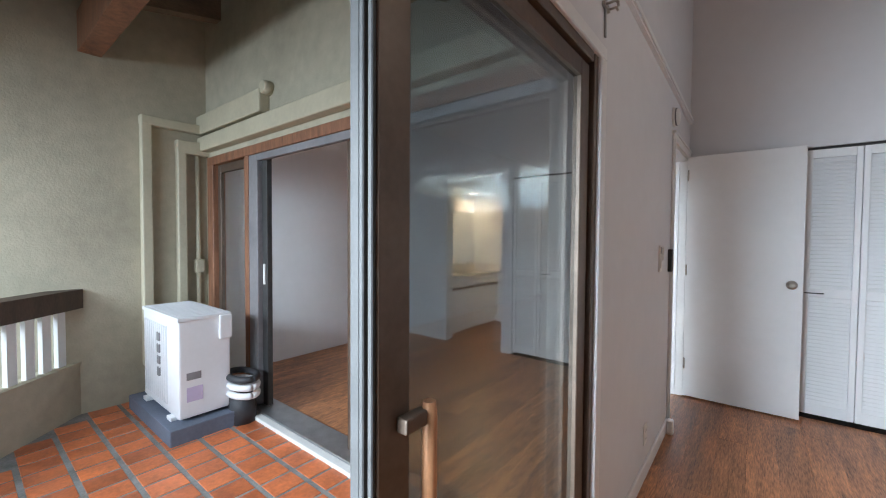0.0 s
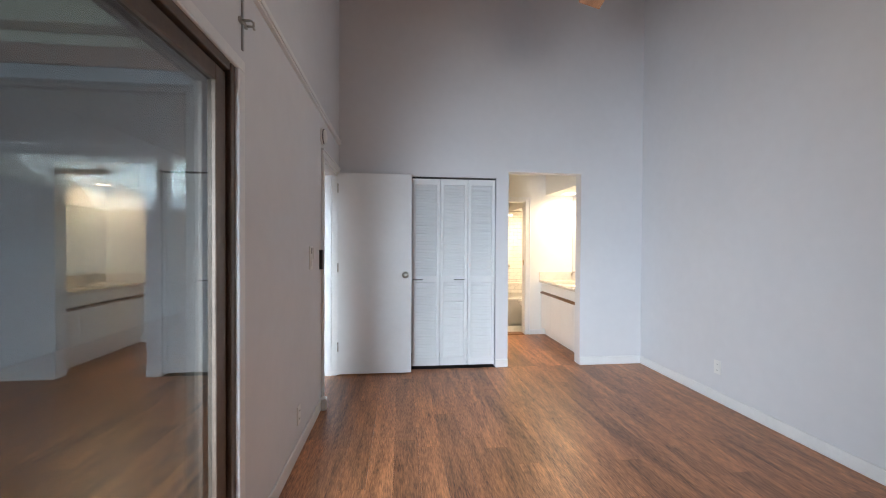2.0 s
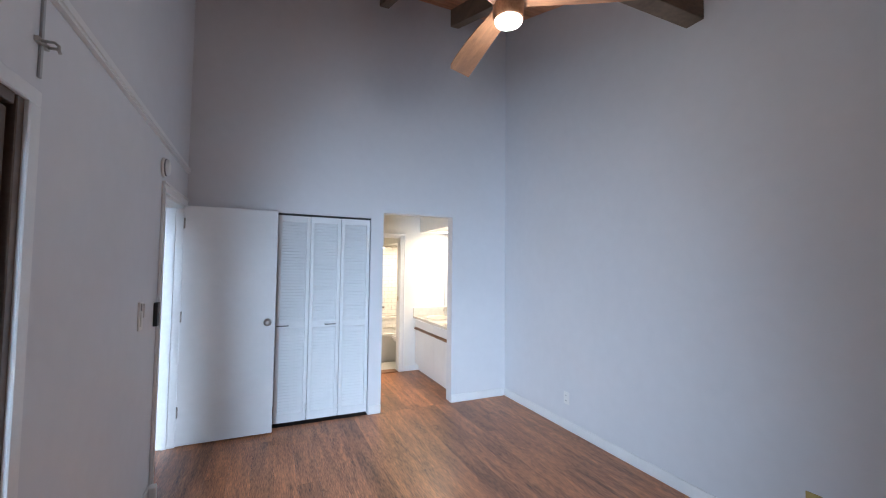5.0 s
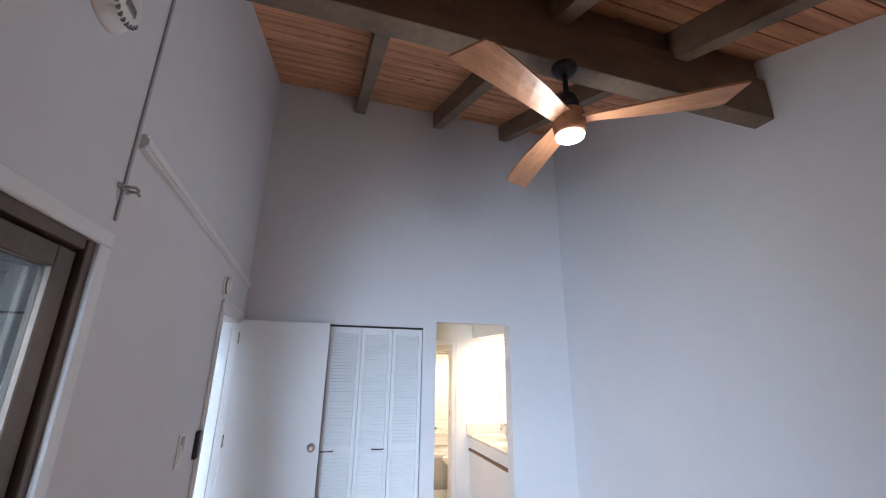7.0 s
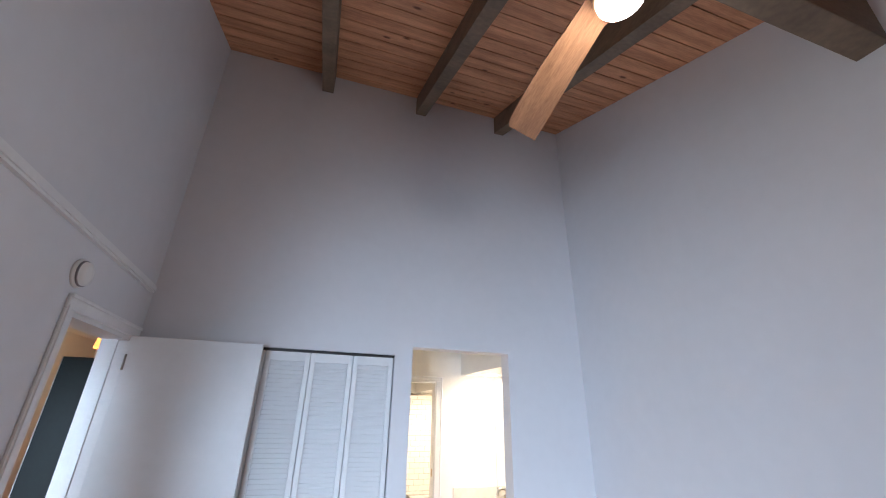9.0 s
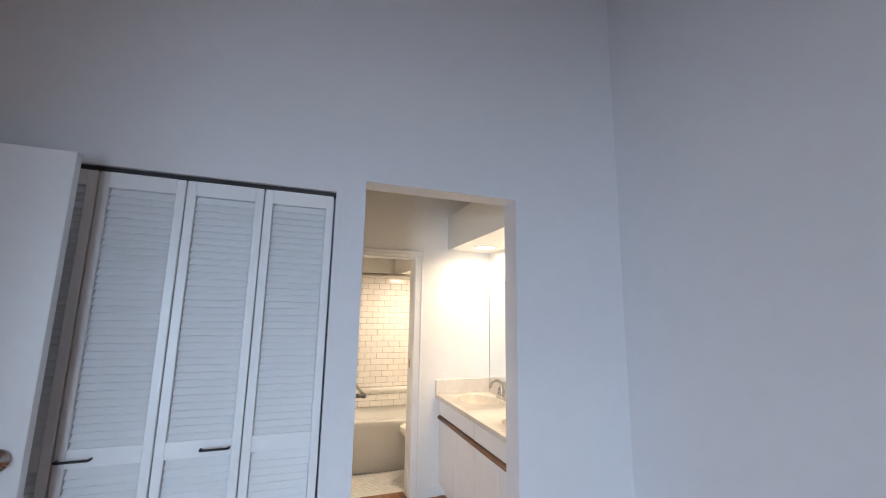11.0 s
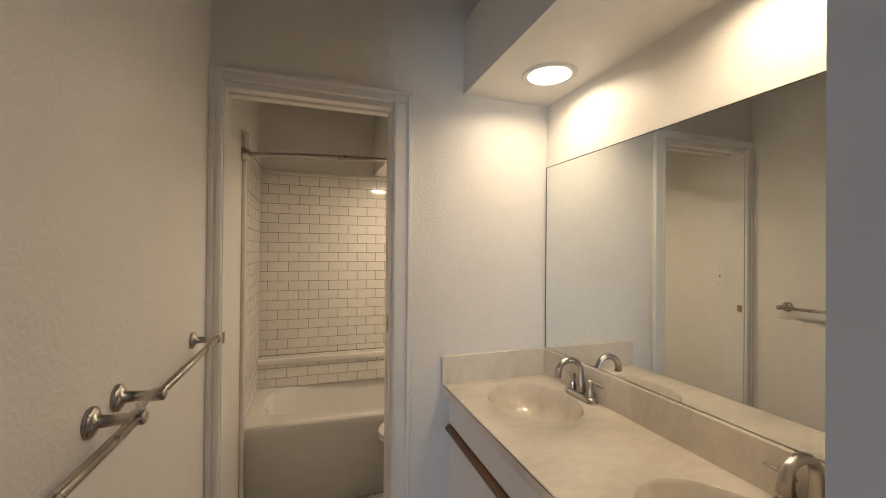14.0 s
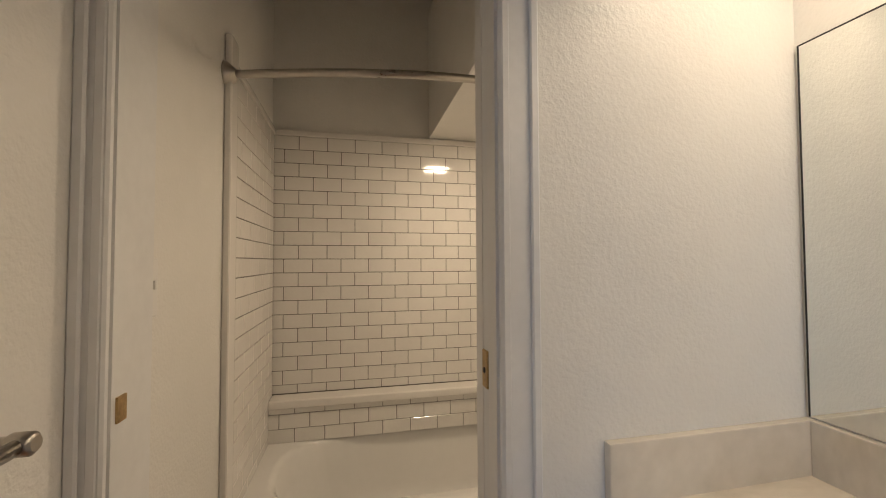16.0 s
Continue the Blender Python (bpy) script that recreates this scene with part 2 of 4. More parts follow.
def islands(name, bm, material, label, category, part_name):
    """A piece of the setting as an Empty with one part for each loose piece of bm."""
    top = tagged(new(name), label, category, kind="structure")
    seen = set()
    for v0 in list(bm.verts):
        if v0 in seen:
            continue
        group, todo = [], [v0]
        seen.add(v0)
        while todo:
            v = todo.pop()
            group.append(v)
            for e in v.link_edges:
                w = e.other_vert(v)
                if w not in seen:
                    seen.add(w)
                    todo.append(w)
        b = bmesh.new()
        to = {v: b.verts.new(v.co) for v in group}
        for f in {f for v in group for f in v.link_faces}:
            b.faces.new([to[v] for v in f.verts])
        part(part_name, b, material, top)
    bm.free()
    return top


def B():
    return bmesh.new()


def bx(*a, **k):
    return box(B(), *a, **k)

# ---- bedroom shell ----
XL, XR, YB, YF = -0.49, 2.86, 4.17, -1.60
T = 0.14


def zc(y):
    return 3.74 + 0.36 * (y - 1.764)


def yz_wall(bm, x0, x1, y0, y1, z0, z1=None):
    a, b = (z1, z1) if z1 is not None else (zc(y0), zc(y1))
    return hexa(bm, [(x0, y0, z0), (x1, y0, z0), (x1, y1, z0), (x0, y1, z0)],
                [(x0, y0, a), (x1, y0, a), (x1, y1, b), (x0, y1, b)])


bm = B()
xo = XL - T
yz_wall(bm, xo, XL, YF - T, -1.05, 0)
yz_wall(bm, xo, XL, -1.05, 1.66, 2.045)
yz_wall(bm, xo, XL, 1.66, 3.33, 0)
yz_wall(bm, xo, XL, 3.33, 4.06, 2.045)
yz_wall(bm, xo, XL, 4.06, 4.35, 0)
setting("wall_west", bm, M_wall, "white painted wall with the sliding door and hall doorway")
setting("wall_east", yz_wall(B(), XR, XR + T, YF - T, 4.35, 0), M_wall, "tall plain white painted side wall")
setting("wall_south", box(B(), XL, XR, YF - T, YF, 0, zc(YF)), M_wall, "plain white painted wall behind the walker")
bm = B()
zt = zc(YB)
YI = 4.30
box(bm, XL, -0.02, YB, YI, 0, zt)
box(bm, -0.02, 1.178, YB, YI, 2.055, zt)
box(bm, 1.178, 1.315, YB, YI, 0, zt)
box(bm, 1.315, 2.138, YB, YI, 2.125, zt)
box(bm, 2.138, XR, YB, YI, 0, zt)
setting("wall_north", bm, M_wall, "tall white wall with closet and bathroom openings")
setting("wall_closet_back", box(B(), -0.2, 1.22, 4.80, 4.86, 0, 2.4), M_wall, "plain back wall of the closet")

# sloping pine ceiling, boards across the rafters, in one mesh
bm = B()
w = 0.135
y = YF - T
while y < 4.5:
    y1 = y + w
    a, b = zc(y), zc(y1)
    for k, (u, v) in enumerate(((y + 0.0045, y1 - 0.0045),)):
        hexa(bm, [(XL - T, u, zc(u)), (XR + T, u, zc(u)), (XR + T, v, zc(v)), (XL - T, v, zc(v))],
             [(XL - T, u, zc(u) + .03), (XR + T, u, zc(u) + .03), (XR + T, v, zc(v) + .03), (XL - T, v, zc(v) + .03)])
    y = y1
ceiling = setting("ceiling", bm, M_pine, "sloping knotty pine board ceiling", "ceiling")
bm = B()
ya, yb = YF - 0.3, 4.6
hexa(bm, [(XL - .3, ya, zc(ya) + .025), (XR + .3, ya, zc(ya) + .025), (XR + .3, yb, zc(yb) + .025), (XL - .3, yb, zc(yb) + .025)],
     [(XL - .3, ya, zc(ya) + .2), (XR + .3, ya, zc(ya) + .2), (XR + .3, yb, zc(yb) + .2), (XL - .3, yb, zc(yb) + .2)])
setting("roof", bm, M_soffit, "dark roof deck over the bedroom", "roof")
for cx in (-0.42, 0.375, 1.275, 2.135):
    bm = B()
    u, v = YF, YB
    d = 0.205
    hexa(bm, [(cx - .05, u, zc(u) - d), (cx + .05, u, zc(u) - d), (cx + .05, v, zc(v) - d), (cx - .05, v, zc(v) - d)],
         [(cx - .05, u, zc(u) + .002), (cx + .05, u, zc(u) + .002), (cx + .05, v, zc(v) + .002), (cx - .05, v, zc(v) + .002)])
    if cx > 0:
        tagged(part("rafter", bm, M_beam), "dark stained exposed sloping rafter", "rafter", "bedroom rafters", "structure")
bm = bx(XL, XR, 1.715, 1.84, 3.258, 3.56, bevel=0.006)
tagged(part("ridge_beam", bm, M_beam), "heavy dark stained cross beam under the rafters", "beam", kind="structure")

tagged(part("lower_beam", bx(XL, XR, .69, .815, 2.914, 3.20, bevel=.006), M_beam), "dark stained lower cross beam under the rafters", "beam", kind="structure")
# blocks between the rafters on the cross beam
for x0, x1 in ((XL, .325), (.425, 1.225), (1.325, 2.085), (2.185, XR)):
    tagged(part("beam_block", bx(x0 + .002, x1 - .002, 1.752, 1.80, 3.55, 3.748), M_beam), "dark stained block between rafters above the beam", "block", "rafter blocks", "structure")

# baseboards
def board_strip(bm, x0, x1, y0, y1, h=0.09):
    box(bm, x0, x1, y0, y1, 0, h, bevel=0.004, seg=1)


bm = B()
board_strip(bm, XR - 0.013, XR, YF, YB)
board_strip(bm, 2.138, XR - .013, YB - 0.013, YB)
board_strip(bm, 1.183, 1.315, YB - 0.013, YB)
board_strip(bm, XL, XL + .013, 1.76, 3.25)
islands("baseboard", bm, M_trim, "white painted baseboard", "baseboard", "board")

# subfloors
setting("floor_base", bx(XL - T, XR + T, YF - T, 5.70, -0.12, -0.008), M_joint, "dark underlay beneath the planks", "floor")

# hall doorway casing and leaf
bm = B()
for y0, y1 in ((3.262, 3.33), (4.06, 4.125)):
    box(bm, XL, XL + 0.016, y0, y1, 0, 2.045, bevel=.004, seg=1)
    box(bm, XL + .016, XL + 0.022, y0 + .004, y0 + 0.02, 0, 2.06, seg=1)
box(bm, XL, XL + 0.016, 3.262, 4.125, 2.045, 2.108, bevel=.004, seg=1)
box(bm, XL, XL + 0.024, 3.262, 4.125, 2.095, 2.112, bevel=.003, seg=1)
box(bm, xo - .003, XL + .002, 3.318, 3.34, 0, 2.03)
box(bm, xo - .003, XL + .002, 4.045, 4.068, 0, 2.03)
box(bm, xo - .003, XL + .002, 3.34, 4.045, 2.022, 2.048)
box(bm, xo + .05, xo + .085, 3.34, 3.352, 0, 2.022)
box(bm, xo + .05, xo + .085, 4.033, 4.045, 0, 2.022)
islands("door_casing_hall", bm, M_trim, "white painted casing of the hall doorway", "door casing", "casing_board")
door = thing("door_leaf", "white flush bedroom door standing wide open", "door")
part("slab", bx(XL + 0.004, 0.262, 4.03, 4.066, 0.015, 2.050, bevel=.003), M_doorwhite, door)
kb = B()
lathe(kb, (0.198, 4.03, 1.02), [(0.0, .034), (-0.008, .034), (-0.012, .014), (-0.03, .014), (-0.036, .024), (-0.05, .029), (-0.06, .026), (-0.066, .012)], "y")
part("knob", kb, M_nickel, door, "round satin nickel knob")
for z in (0.25, 1.05, 1.85):
    hb = B()
    lathe(hb, (XL + 0.012, 4.024, z), [(0, .006), (0.09, .006)], "z", 10)
    part("hinge", hb, M_nickel, door)
setting("closet_track", bx(-0.02, 1.178, 4.19, 4.25, 2.038, 2.054), M_black, "dark metal track over the closet doors", "track")

# louvred bifold panels
pw, pz0, pz1 = 0.2985, 0.03, 2.034
sw = 0.037
slat_bm = B()
box(slat_bm, -(pw / 2 - sw), pw / 2 - sw, -0.0185, 0.0185, -0.003, 0.003, bevel=.0015, seg=1)
slat_me = mesh_of(slat_bm, "slat", M_doorwhite)
panel = thing("bifold_panel", "white louvred bifold closet door panel, closed", "closet door", "bifold closet panels")
bm = B()
for s in (-1, 1):
    u = s * (pw / 2 - sw / 2)
    box(bm, u - sw / 2 + .001, u + sw / 2 - .001, -.015, .015, pz0, pz1, bevel=.003, seg=1)
for z0, z1 in ((pz0, 0.115), (0.928, 0.992), (pz1 - .062, pz1)):
    box(bm, -pw / 2 + sw - .002, pw / 2 - sw + .002, -.0145, .0145, z0, z1, seg=1)
part("frame", bm, M_doorwhite, panel)
for z0, n_slats in ((0.128, 28), (1.004, 34)):
    for k in range(n_slats):
        piece("slat", slat_me, panel, pose(0, 0.002, z0 + 0.0288 * k, 58, 0, 0))
panel.matrix_basis = pose(0.270 + pw / 2, 4.20, 0)


def pull(x):
    p = thing("closet_pull", "slim dark metal bar pull on a closet door", "handle")
    bm = B()
    tube(bm, [(x - .05, 4.186, .957), (x - .05, 4.166, .957), (x - .046, 4.162, .957), (x + .046, 4.162, .957), (x + .05, 4.166, .957), (x + .05, 4.186, .957)], .0045, 8)
    part("bar", bm, M_black, p)


for k in (-1, 1, 2):
    copy_thing(panel, pose(0.270 + pw / 2 + k * (pw + .0025), 4.20, 0))
pull(0.332)
pull(0.778)

# ---- sliding door of the bedroom ----
bm = B()
for y0, y1 in ((1.625, 1.688), (-1.08, -1.02)):
    box(bm, XL - .02, XL + .012, y0, y1, 0, 2.028, bevel=.004, seg=1)
box(bm, XL - .02, XL + .012, -1.08, 1.688, 2.028, 2.076, bevel=.004, seg=1)
islands("trim", bm, M_trim, "white painted trim round the sliding door", "trim", "trim_board")
slider = tagged(new("window_1"), "bronze sliding glass door with one leaf pushed open", "sliding door", kind="structure")
bm = B()
for x0, x1 in ((xo - .01, -.55), (-.549, XL - .002)):
    k = .012 if x1 > -.5 else 0
    box(bm, x0, x1, 1.578 + k, 1.658, 0, 2.044, bevel=.003, seg=1)
    box(bm, x0, x1, -1.049, -0.99, 0, 2.044, bevel=.003, seg=1)
    box(bm, x0, x1, -0.99, 1.578, 1.982 + k, 2.044, bevel=.003, seg=1)
part("frame", bm, M_bronze, slider)
bm = B()
box(bm, xo - .02, XL - .01, -0.99, 1.578, -.02, 0.012)
for x in (xo + .045, xo + .105):
    box(bm, x, x + .008, -0.99, 1.578, 0.012, 0.03)
part("track", bm, M_alu, slider, "worn aluminium floor track")


def leaf(x, y0, y1, label, st=0.08):
    bm = B()
    for u, v in ((y0, y0 + st), (y1 - st, y1)):
        box(bm, x - .018, x + .018, u, v, 0.03, 1.985, bevel=.003, seg=1)
    for u, v in ((0.03, 0.12), (1.925, 1.985)):
        box(bm, x - .0178, x + .0178, y0 + st, y1 - st, u, v, bevel=.003, seg=1)
    p = part("leaf_frame", bm, M_bronze, slider, label)
    g = part("pane", bx(x - .003, x + .003, y0 + st, y1 - st, .12, 1.925), M_tint, p, "clear reflecting glass")
    g.visible_shadow = False
    return p


lf = leaf(-0.525, 0.56, 1.575, "sliding leaf in dark bronze", 0.078)
lx = leaf(-0.585, 0.64, 1.575, "fixed leaf behind the sliding one", 0.06)
bm = B()
box(bm, -0.5405, -0.529, 0.548, 0.560, 0.03, 1.985, bevel=.002, seg=1)
box(bm, -0.521, -0.5095, 0.550, 0.560, 0.03, 1.985, bevel=.002, seg=1)
box(bm, -0.575, -0.548, 0.556, 0.585, 0.03, 1.985, bevel=.003, seg=1)
part("edge_strip", bm, M_edge, lf, "bright aluminium meeting edge")
bm = B()
tube(bm, [(-0.49, 0.672, 0.72), (-0.488, 0.672, 0.75), (-0.488, 0.672, 1.03), (-0.489, 0.672, 1.056)], [.013, .0145, .0145, .012], 14)
part("grip", bm, M_copper, lf, "copper coloured round grip")
bm = B()
for z in (0.76, 1.03):
    box(bm, -0.508, -0.483, 0.605, 0.668, z - .014, z + .014, bevel=.004)
part("grip_bracket", bm, M_bronze, lf)
bm = B()
lathe(bm, (-0.508, 0.595, 0.885), [(0, .012), (.008, .012), (.014, .007), (.022, .007)], "x", 12)
part("lock_button", bm, M_nickel, lf)

# ---- things on the bedroom walls ----
def wall_plate(name, x, y, z, w, h, d, material, label, cat, face=1):
    """A plate on a wall that faces +x (face 1) or -x (face -1)."""
    p = thing(name, label, cat)
    a, b = sorted((x, x + face * d))
    part("plate", bx(a, b, y - w / 2, y + w / 2, z - h / 2, z + h / 2, bevel=.003), material, p)
    return p


def outlet(x, y, z, face, material=M_plate, label="white duplex outlet low on the wall"):
    p = wall_plate("wall_outlet", x, y, z, .072, .115, .007, material, label, "outlet", face)
    for dz in (-.024, .024):
        a, b = sorted((x + face * .006, x + face * .0095))
        part("socket", bx(a, b, y - .016, y + .016, z + dz - .014, z + dz + .014, bevel=.003), material, p)
        for dy in (-.006, .006):
            a, b = sorted((x + face * .0092, x + face * .0099))
            part("slot", bx(a, b, y + dy - .0012, y + dy + .0012, z + dz - .005, z + dz + .006), M_dark, p)


outlet(XR, 3.08, 0.295, -1)
outlet(XL, 2.56, 0.25, 1)
jk = wall_plate("cable_jack", XR, 1.20, 0.31, .072, .115, .007, M_almond, "yellowed almond cable jack plate", "jack", -1)
bm = B()
lathe(bm, (XR - .007, 1.20, .31), [(0, .008), (-.004, .008), (-.012, .005)], "x", 10)
part("socket", bm, M_dark, jk)
sp = wall_plate("light_switch", XL, 2.885, 1.235, .075, .165, .010, M_plate, "tall white fan control plate with a slider", "switch")
part("rocker", bx(XL + .009, XL + .016, 2.862, 2.892, 1.175, 1.262, bevel=.003), M_plate, sp)
part("slider", bx(XL + .009, XL + .022, 2.899, 2.913, 1.225, 1.305, bevel=.003), M_plate, sp)
part("slot", bx(XL + .0085, XL + .0112, 2.866, 2.888, 1.266, 1.308), M_label, sp, "grey indicator window")
rc = wall_plate("remote_holder", XL, 3.215, 1.21, .055, .155, .024, M_black, "black wall remote in a slim holder", "remote")
part("button_pad", bx(XL + .024, XL + .027, 3.2, 3.23, 1.22, 1.27, bevel=.002), M_label, rc)
sm = thing("smoke_alarm", "round white smoke alarm above the hall door", "smoke alarm")
bm = B()
lathe(bm, (XL, 3.275, 2.205), [(0, .066), (.012, .066), (.016, .058), (.036, .052), (.042, .03)], "x", 28)
part("body", bm, M_plate, sm)
bm = B()
lathe(bm, (XL + .0165, 3.275, 2.205), [(0, .0595), (.008, .0595)], "x", 28)
part("vent_band", bm, M_label, sm)
bu = thing("door_bumper", "small rounded white bumper low on the wall", "door bumper")
part("body", bx(XL + .012, XL + .055, 3.19, 3.25, .0, .10, bevel=.014, seg=3), M_plate, bu)
# sloping batten
bm = B()
hexa(bm, [(XL, 1.71, 2.400), (XL + .02, 1.71, 2.400), (XL + .02, 4.12, 2.345), (XL, 4.12, 2.345)],
     [(XL, 1.71, 2.452), (XL + .02, 1.71, 2.452), (XL + .02, 4.12, 2.397), (XL, 4.12, 2.397)])
hexa(bm, [(XL + .02, 1.71, 2.412), (XL + .028, 1.71, 2.412), (XL + .028, 4.12, 2.357), (XL + .02, 4.12, 2.357)],
     [(XL + .02, 1.71, 2.440), (XL + .028, 1.71, 2.440), (XL + .028, 4.12, 2.385), (XL + .02, 4.12, 2.385)])
tagged(part("wall_batten", bm, M_trim), "white painted moulding strip along the wall", "moulding", kind="structure")
cv = thing("cable_cover", "thin grey cable cover running up the wall", "cable cover")
part("channel", bx(XL, XL + .008, 1.674, 1.689, 2.12, 3.68, bevel=.002), M_conduit, cv)
hk = thing("curtain_bracket", "small metal curtain rod bracket", "bracket")
bm = B()
box(bm, XL, XL + .012, 1.645, 1.715, 2.222, 2.240, bevel=.002)
tube(bm, [(XL + .01, 1.66, 2.231), (XL + .045, 1.66, 2.231), (XL + .055, 1.66, 2.222), (XL + .055, 1.66, 2.208)], .005, 8)
tube(bm, [(XL + .01, 1.705, 2.231), (XL + .035, 1.705, 2.231), (XL + .042, 1.705, 2.218)], .005, 8)
part("arm", bm, M_nickel, hk)
al = thing("round_alarm", "white round slotted alarm high on the wall", "alarm")
bm = B()
lathe(bm, (XL, 1.35, 2.682), [(0, .102), (.014, .102), (.02, .088), (.05, .078), (.058, .06), (.06, .02)], "x", 36)
part("body", bm, M_plate, al)
for k in range(10):
    a = radians(200 + 14 * k)
    cy_, cz_ = 1.35 + .075 * math.cos(a), 2.682 + .075 * math.sin(a)
    part("slot", bx(XL + .045, XL + .0545, cy_ - .004, cy_ + .004, cz_ - .008, cz_ + .008, bevel=.002), M_label, al)
part("sensor_window", bx(XL + .055, XL + .0625, 1.325, 1.38, 2.637, 2.667, bevel=.004), M_alu, al)

# ---- ceiling fan ----
FX, FY = 1.30, 1.748
fan = thing("ceiling_fan", "three-blade wooden ceiling fan with a lit round lamp", "ceiling fan")
bm = B()
lathe(bm, (FX, FY, 3.258), [(0, .068), (-.02, .068), (-.045, .05), (-.055, .02)])
part("canopy", bm, M_black, fan, "black canopy")
bm = B()
lathe(bm, (FX, FY, 3.21), [(0, .014), (-.16, .014)], n=14)
part("downrod", bm, M_black, fan)
bm = B()
lathe(bm, (FX, FY, 3.07), [(0, .02), (-.01, .05), (-.05, .06), (-.075, .06), (-.085, .04)])
part("motor_cap", bm, M_black, fan)
bm = B()
lathe(bm, (FX, FY, 2.985), [(0, .05), (-.02, .078), (-.06, .084), (-.13, .079), (-.15, .075)], n=32)
part("hub", bm, M_blade, fan, "wood-toned hub")
bm = B()
lathe(bm, (FX, FY, 2.835), [(0.004, .071), (-.012, .069), (-.02, .056), (-.023, .02)], n=32)
part("lamp_lens", bm, M_lens, fan, "glowing round lens")
bl = B()
secs = []
for u, c, wd, tl in ((.05, .00, .10, 16), (.12, .0, .105, 15), (.20, .003, .115, 13), (.28, .006, .128, 11), (.37, .008, .14, 9), (.48, .008, .152, 7), (.60, .006, .163, 5), (.68, .003, .166, 4), (.715, -.004, .155, 4)):
    tt = radians(tl)
    r = []
    for s, h in ((-.5, -.006), (.5, -.006), (.5, .006), (-.5, .006)):
        yy, zz = s * wd + c, h
        ux = u + (0.055 * (.5 - s) if u > .70 else .03 * (.5 - s) if u > .66 else 0)
        r.append((ux, yy * math.cos(tt) - zz * math.sin(tt), yy * math.sin(tt) + zz * math.cos(tt) - u * .01))
    secs.append(r)
loft(bl, secs)
for f in bl.faces:
    f.smooth = False
blade_me = mesh_of(bl, "blade", M_blade)
for a in (84, -36, 204):
    piece("blade", blade_me, fan, pose(FX, FY, 2.925, 0, 0, a))

# ---- bathroom shell ----
BX0, BX1, BY = 1.313, 2.72, 5.66
TX0 = 1.328
BZ = 3.02
setting("wall_bath_west", box(bx(BX0 - .13, BX0, YI, BY + .12, 0, BZ), BX0 - .13, TX0, BY + .12, 7.10, 0, BZ), M_bathwall, "textured off-white bathroom wall with towel bars")
bm = B()
box(bm, BX1, BX1 + .12, YI, BY + .12, 0, BZ)
setting("wall_bath_east", bm, M_bathwall, "textured off-white wall behind the vanity mirror")
bm = B()
box(bm, BX0, 1.352, BY, BY + .12, 0, BZ)
box(bm, 1.352, 1.988, BY, BY + .12, 1.994, BZ)
box(bm, 1.988, BX1, BY, BY + .12, 0, BZ)
setting("wall_bath_partition", bm, M_bathwall, "textured off-white partition with a pocket doorway")
setting("wall_bath_inner", bx(BX0, BX1, YI, YI + .006, 2.126, BZ), M_bathwall, "off-white inner face above the opening")
bm = B()
box(bm, 2.293, BX1, YI + .006, BY, 2.07, 2.383)
setting("soffit_vanity", bm, M_bathwall, "off-white dropped soffit over the vanity", "soffit")
setting("ceiling_bath", bx(BX0 - .13, 3.1, YI, 7.15, BZ, BZ + .1), M_ceil, "plain off-white bathroom ceiling", "ceiling")
setting("wall_tub_back", bx(BX0, 2.86, 6.985, 7.10, 0, BZ), M_bathwall, "off-white wall above the tub tiles")
setting("wall_tub_east", bx(2.86, 2.98, BY + .12, 7.10, 0, BZ), M_bathwall, "plain off-white wall of the tub room")
setting("soffit_tub", bx(2.10, 2.86, BY + .12, 6.985, 1.93, 2.6), M_bathwall, "off-white dropped soffit above the tub", "soffit")
OT = 1.994
bm = B()
for x0, x1, o in ((BX0, 1.358, BX0), (1.982, 2.058, 2.041)):
    box(bm, x0, x1, BY - .016, BY, 0, OT, bevel=.004, seg=1)
    box(bm, o, o + .017, BY - .024, BY - .0155, 0, OT + .028, bevel=.003, seg=1)
    box(bm, (x1 - .020 if o == BX0 else x0 + .004), (x1 - .006 if o == BX0 else x0 + .018), BY - .019, BY - .0155, 0, OT + .002, bevel=.0015, seg=1)
box(bm, BX0, 2.058, BY - .016, BY, OT, OT + .046, bevel=.004, seg=1)
box(bm, BX0, 2.058, BY - .024, BY - .0155, OT + .030, OT + .046, bevel=.003, seg=1)
box(bm, 1.352, 1.360, BY + .001, BY + .121, 0, OT)
box(bm, 1.978, 1.988, BY + .001, BY + .045, 0, OT)
box(bm, 1.978, 1.988, BY + .08, BY + .121, 0, OT)
box(bm, 1.360, 1.978, BY + .001, BY + .045, OT - .022, OT)
box(bm, 1.360, 1.978, BY + .08, BY + .121, OT - .02, OT)
islands("door_casing_bath", bm, M_trim, "white painted casing of the pocket doorway", "door casing", "casing_board")
pd = thing("pocket_door", "white pocket door slid back into the wall", "door")
part("slab", bx(1.979, 2.66, BY + .046, BY + .079, .01, 1.978), M_doorwhite, pd)
bm = bx(1.975, 1.980, BY + .048, BY + .077, 1.03, 1.105, bevel=.002)
part("strike_plate", bm, M_brass, pd, "aged brass edge pull")
bm = B()
lathe(bm, (1.975, BY + .0625, 1.065), [(0, .006), (-.002, .005)], "x", 10)
part("screw", bm, M_dark, pd)
bm = bx(1.359, 1.3635, BY + .012, BY + .037, 1.035, 1.075)
tagged(part("strike_hole", bm, M_brass), "brass latch keeper in the door jamb", "latch plate", kind="structure")
bm = B()
board_strip(bm, 2.058, 2.24, BY - .012, BY, .075)
board_strip(bm, BX0, BX0 + .012, YI, BY - .03, .075)
setting("baseboard_bath", bm, M_trim, "white bathroom baseboard", "baseboard")
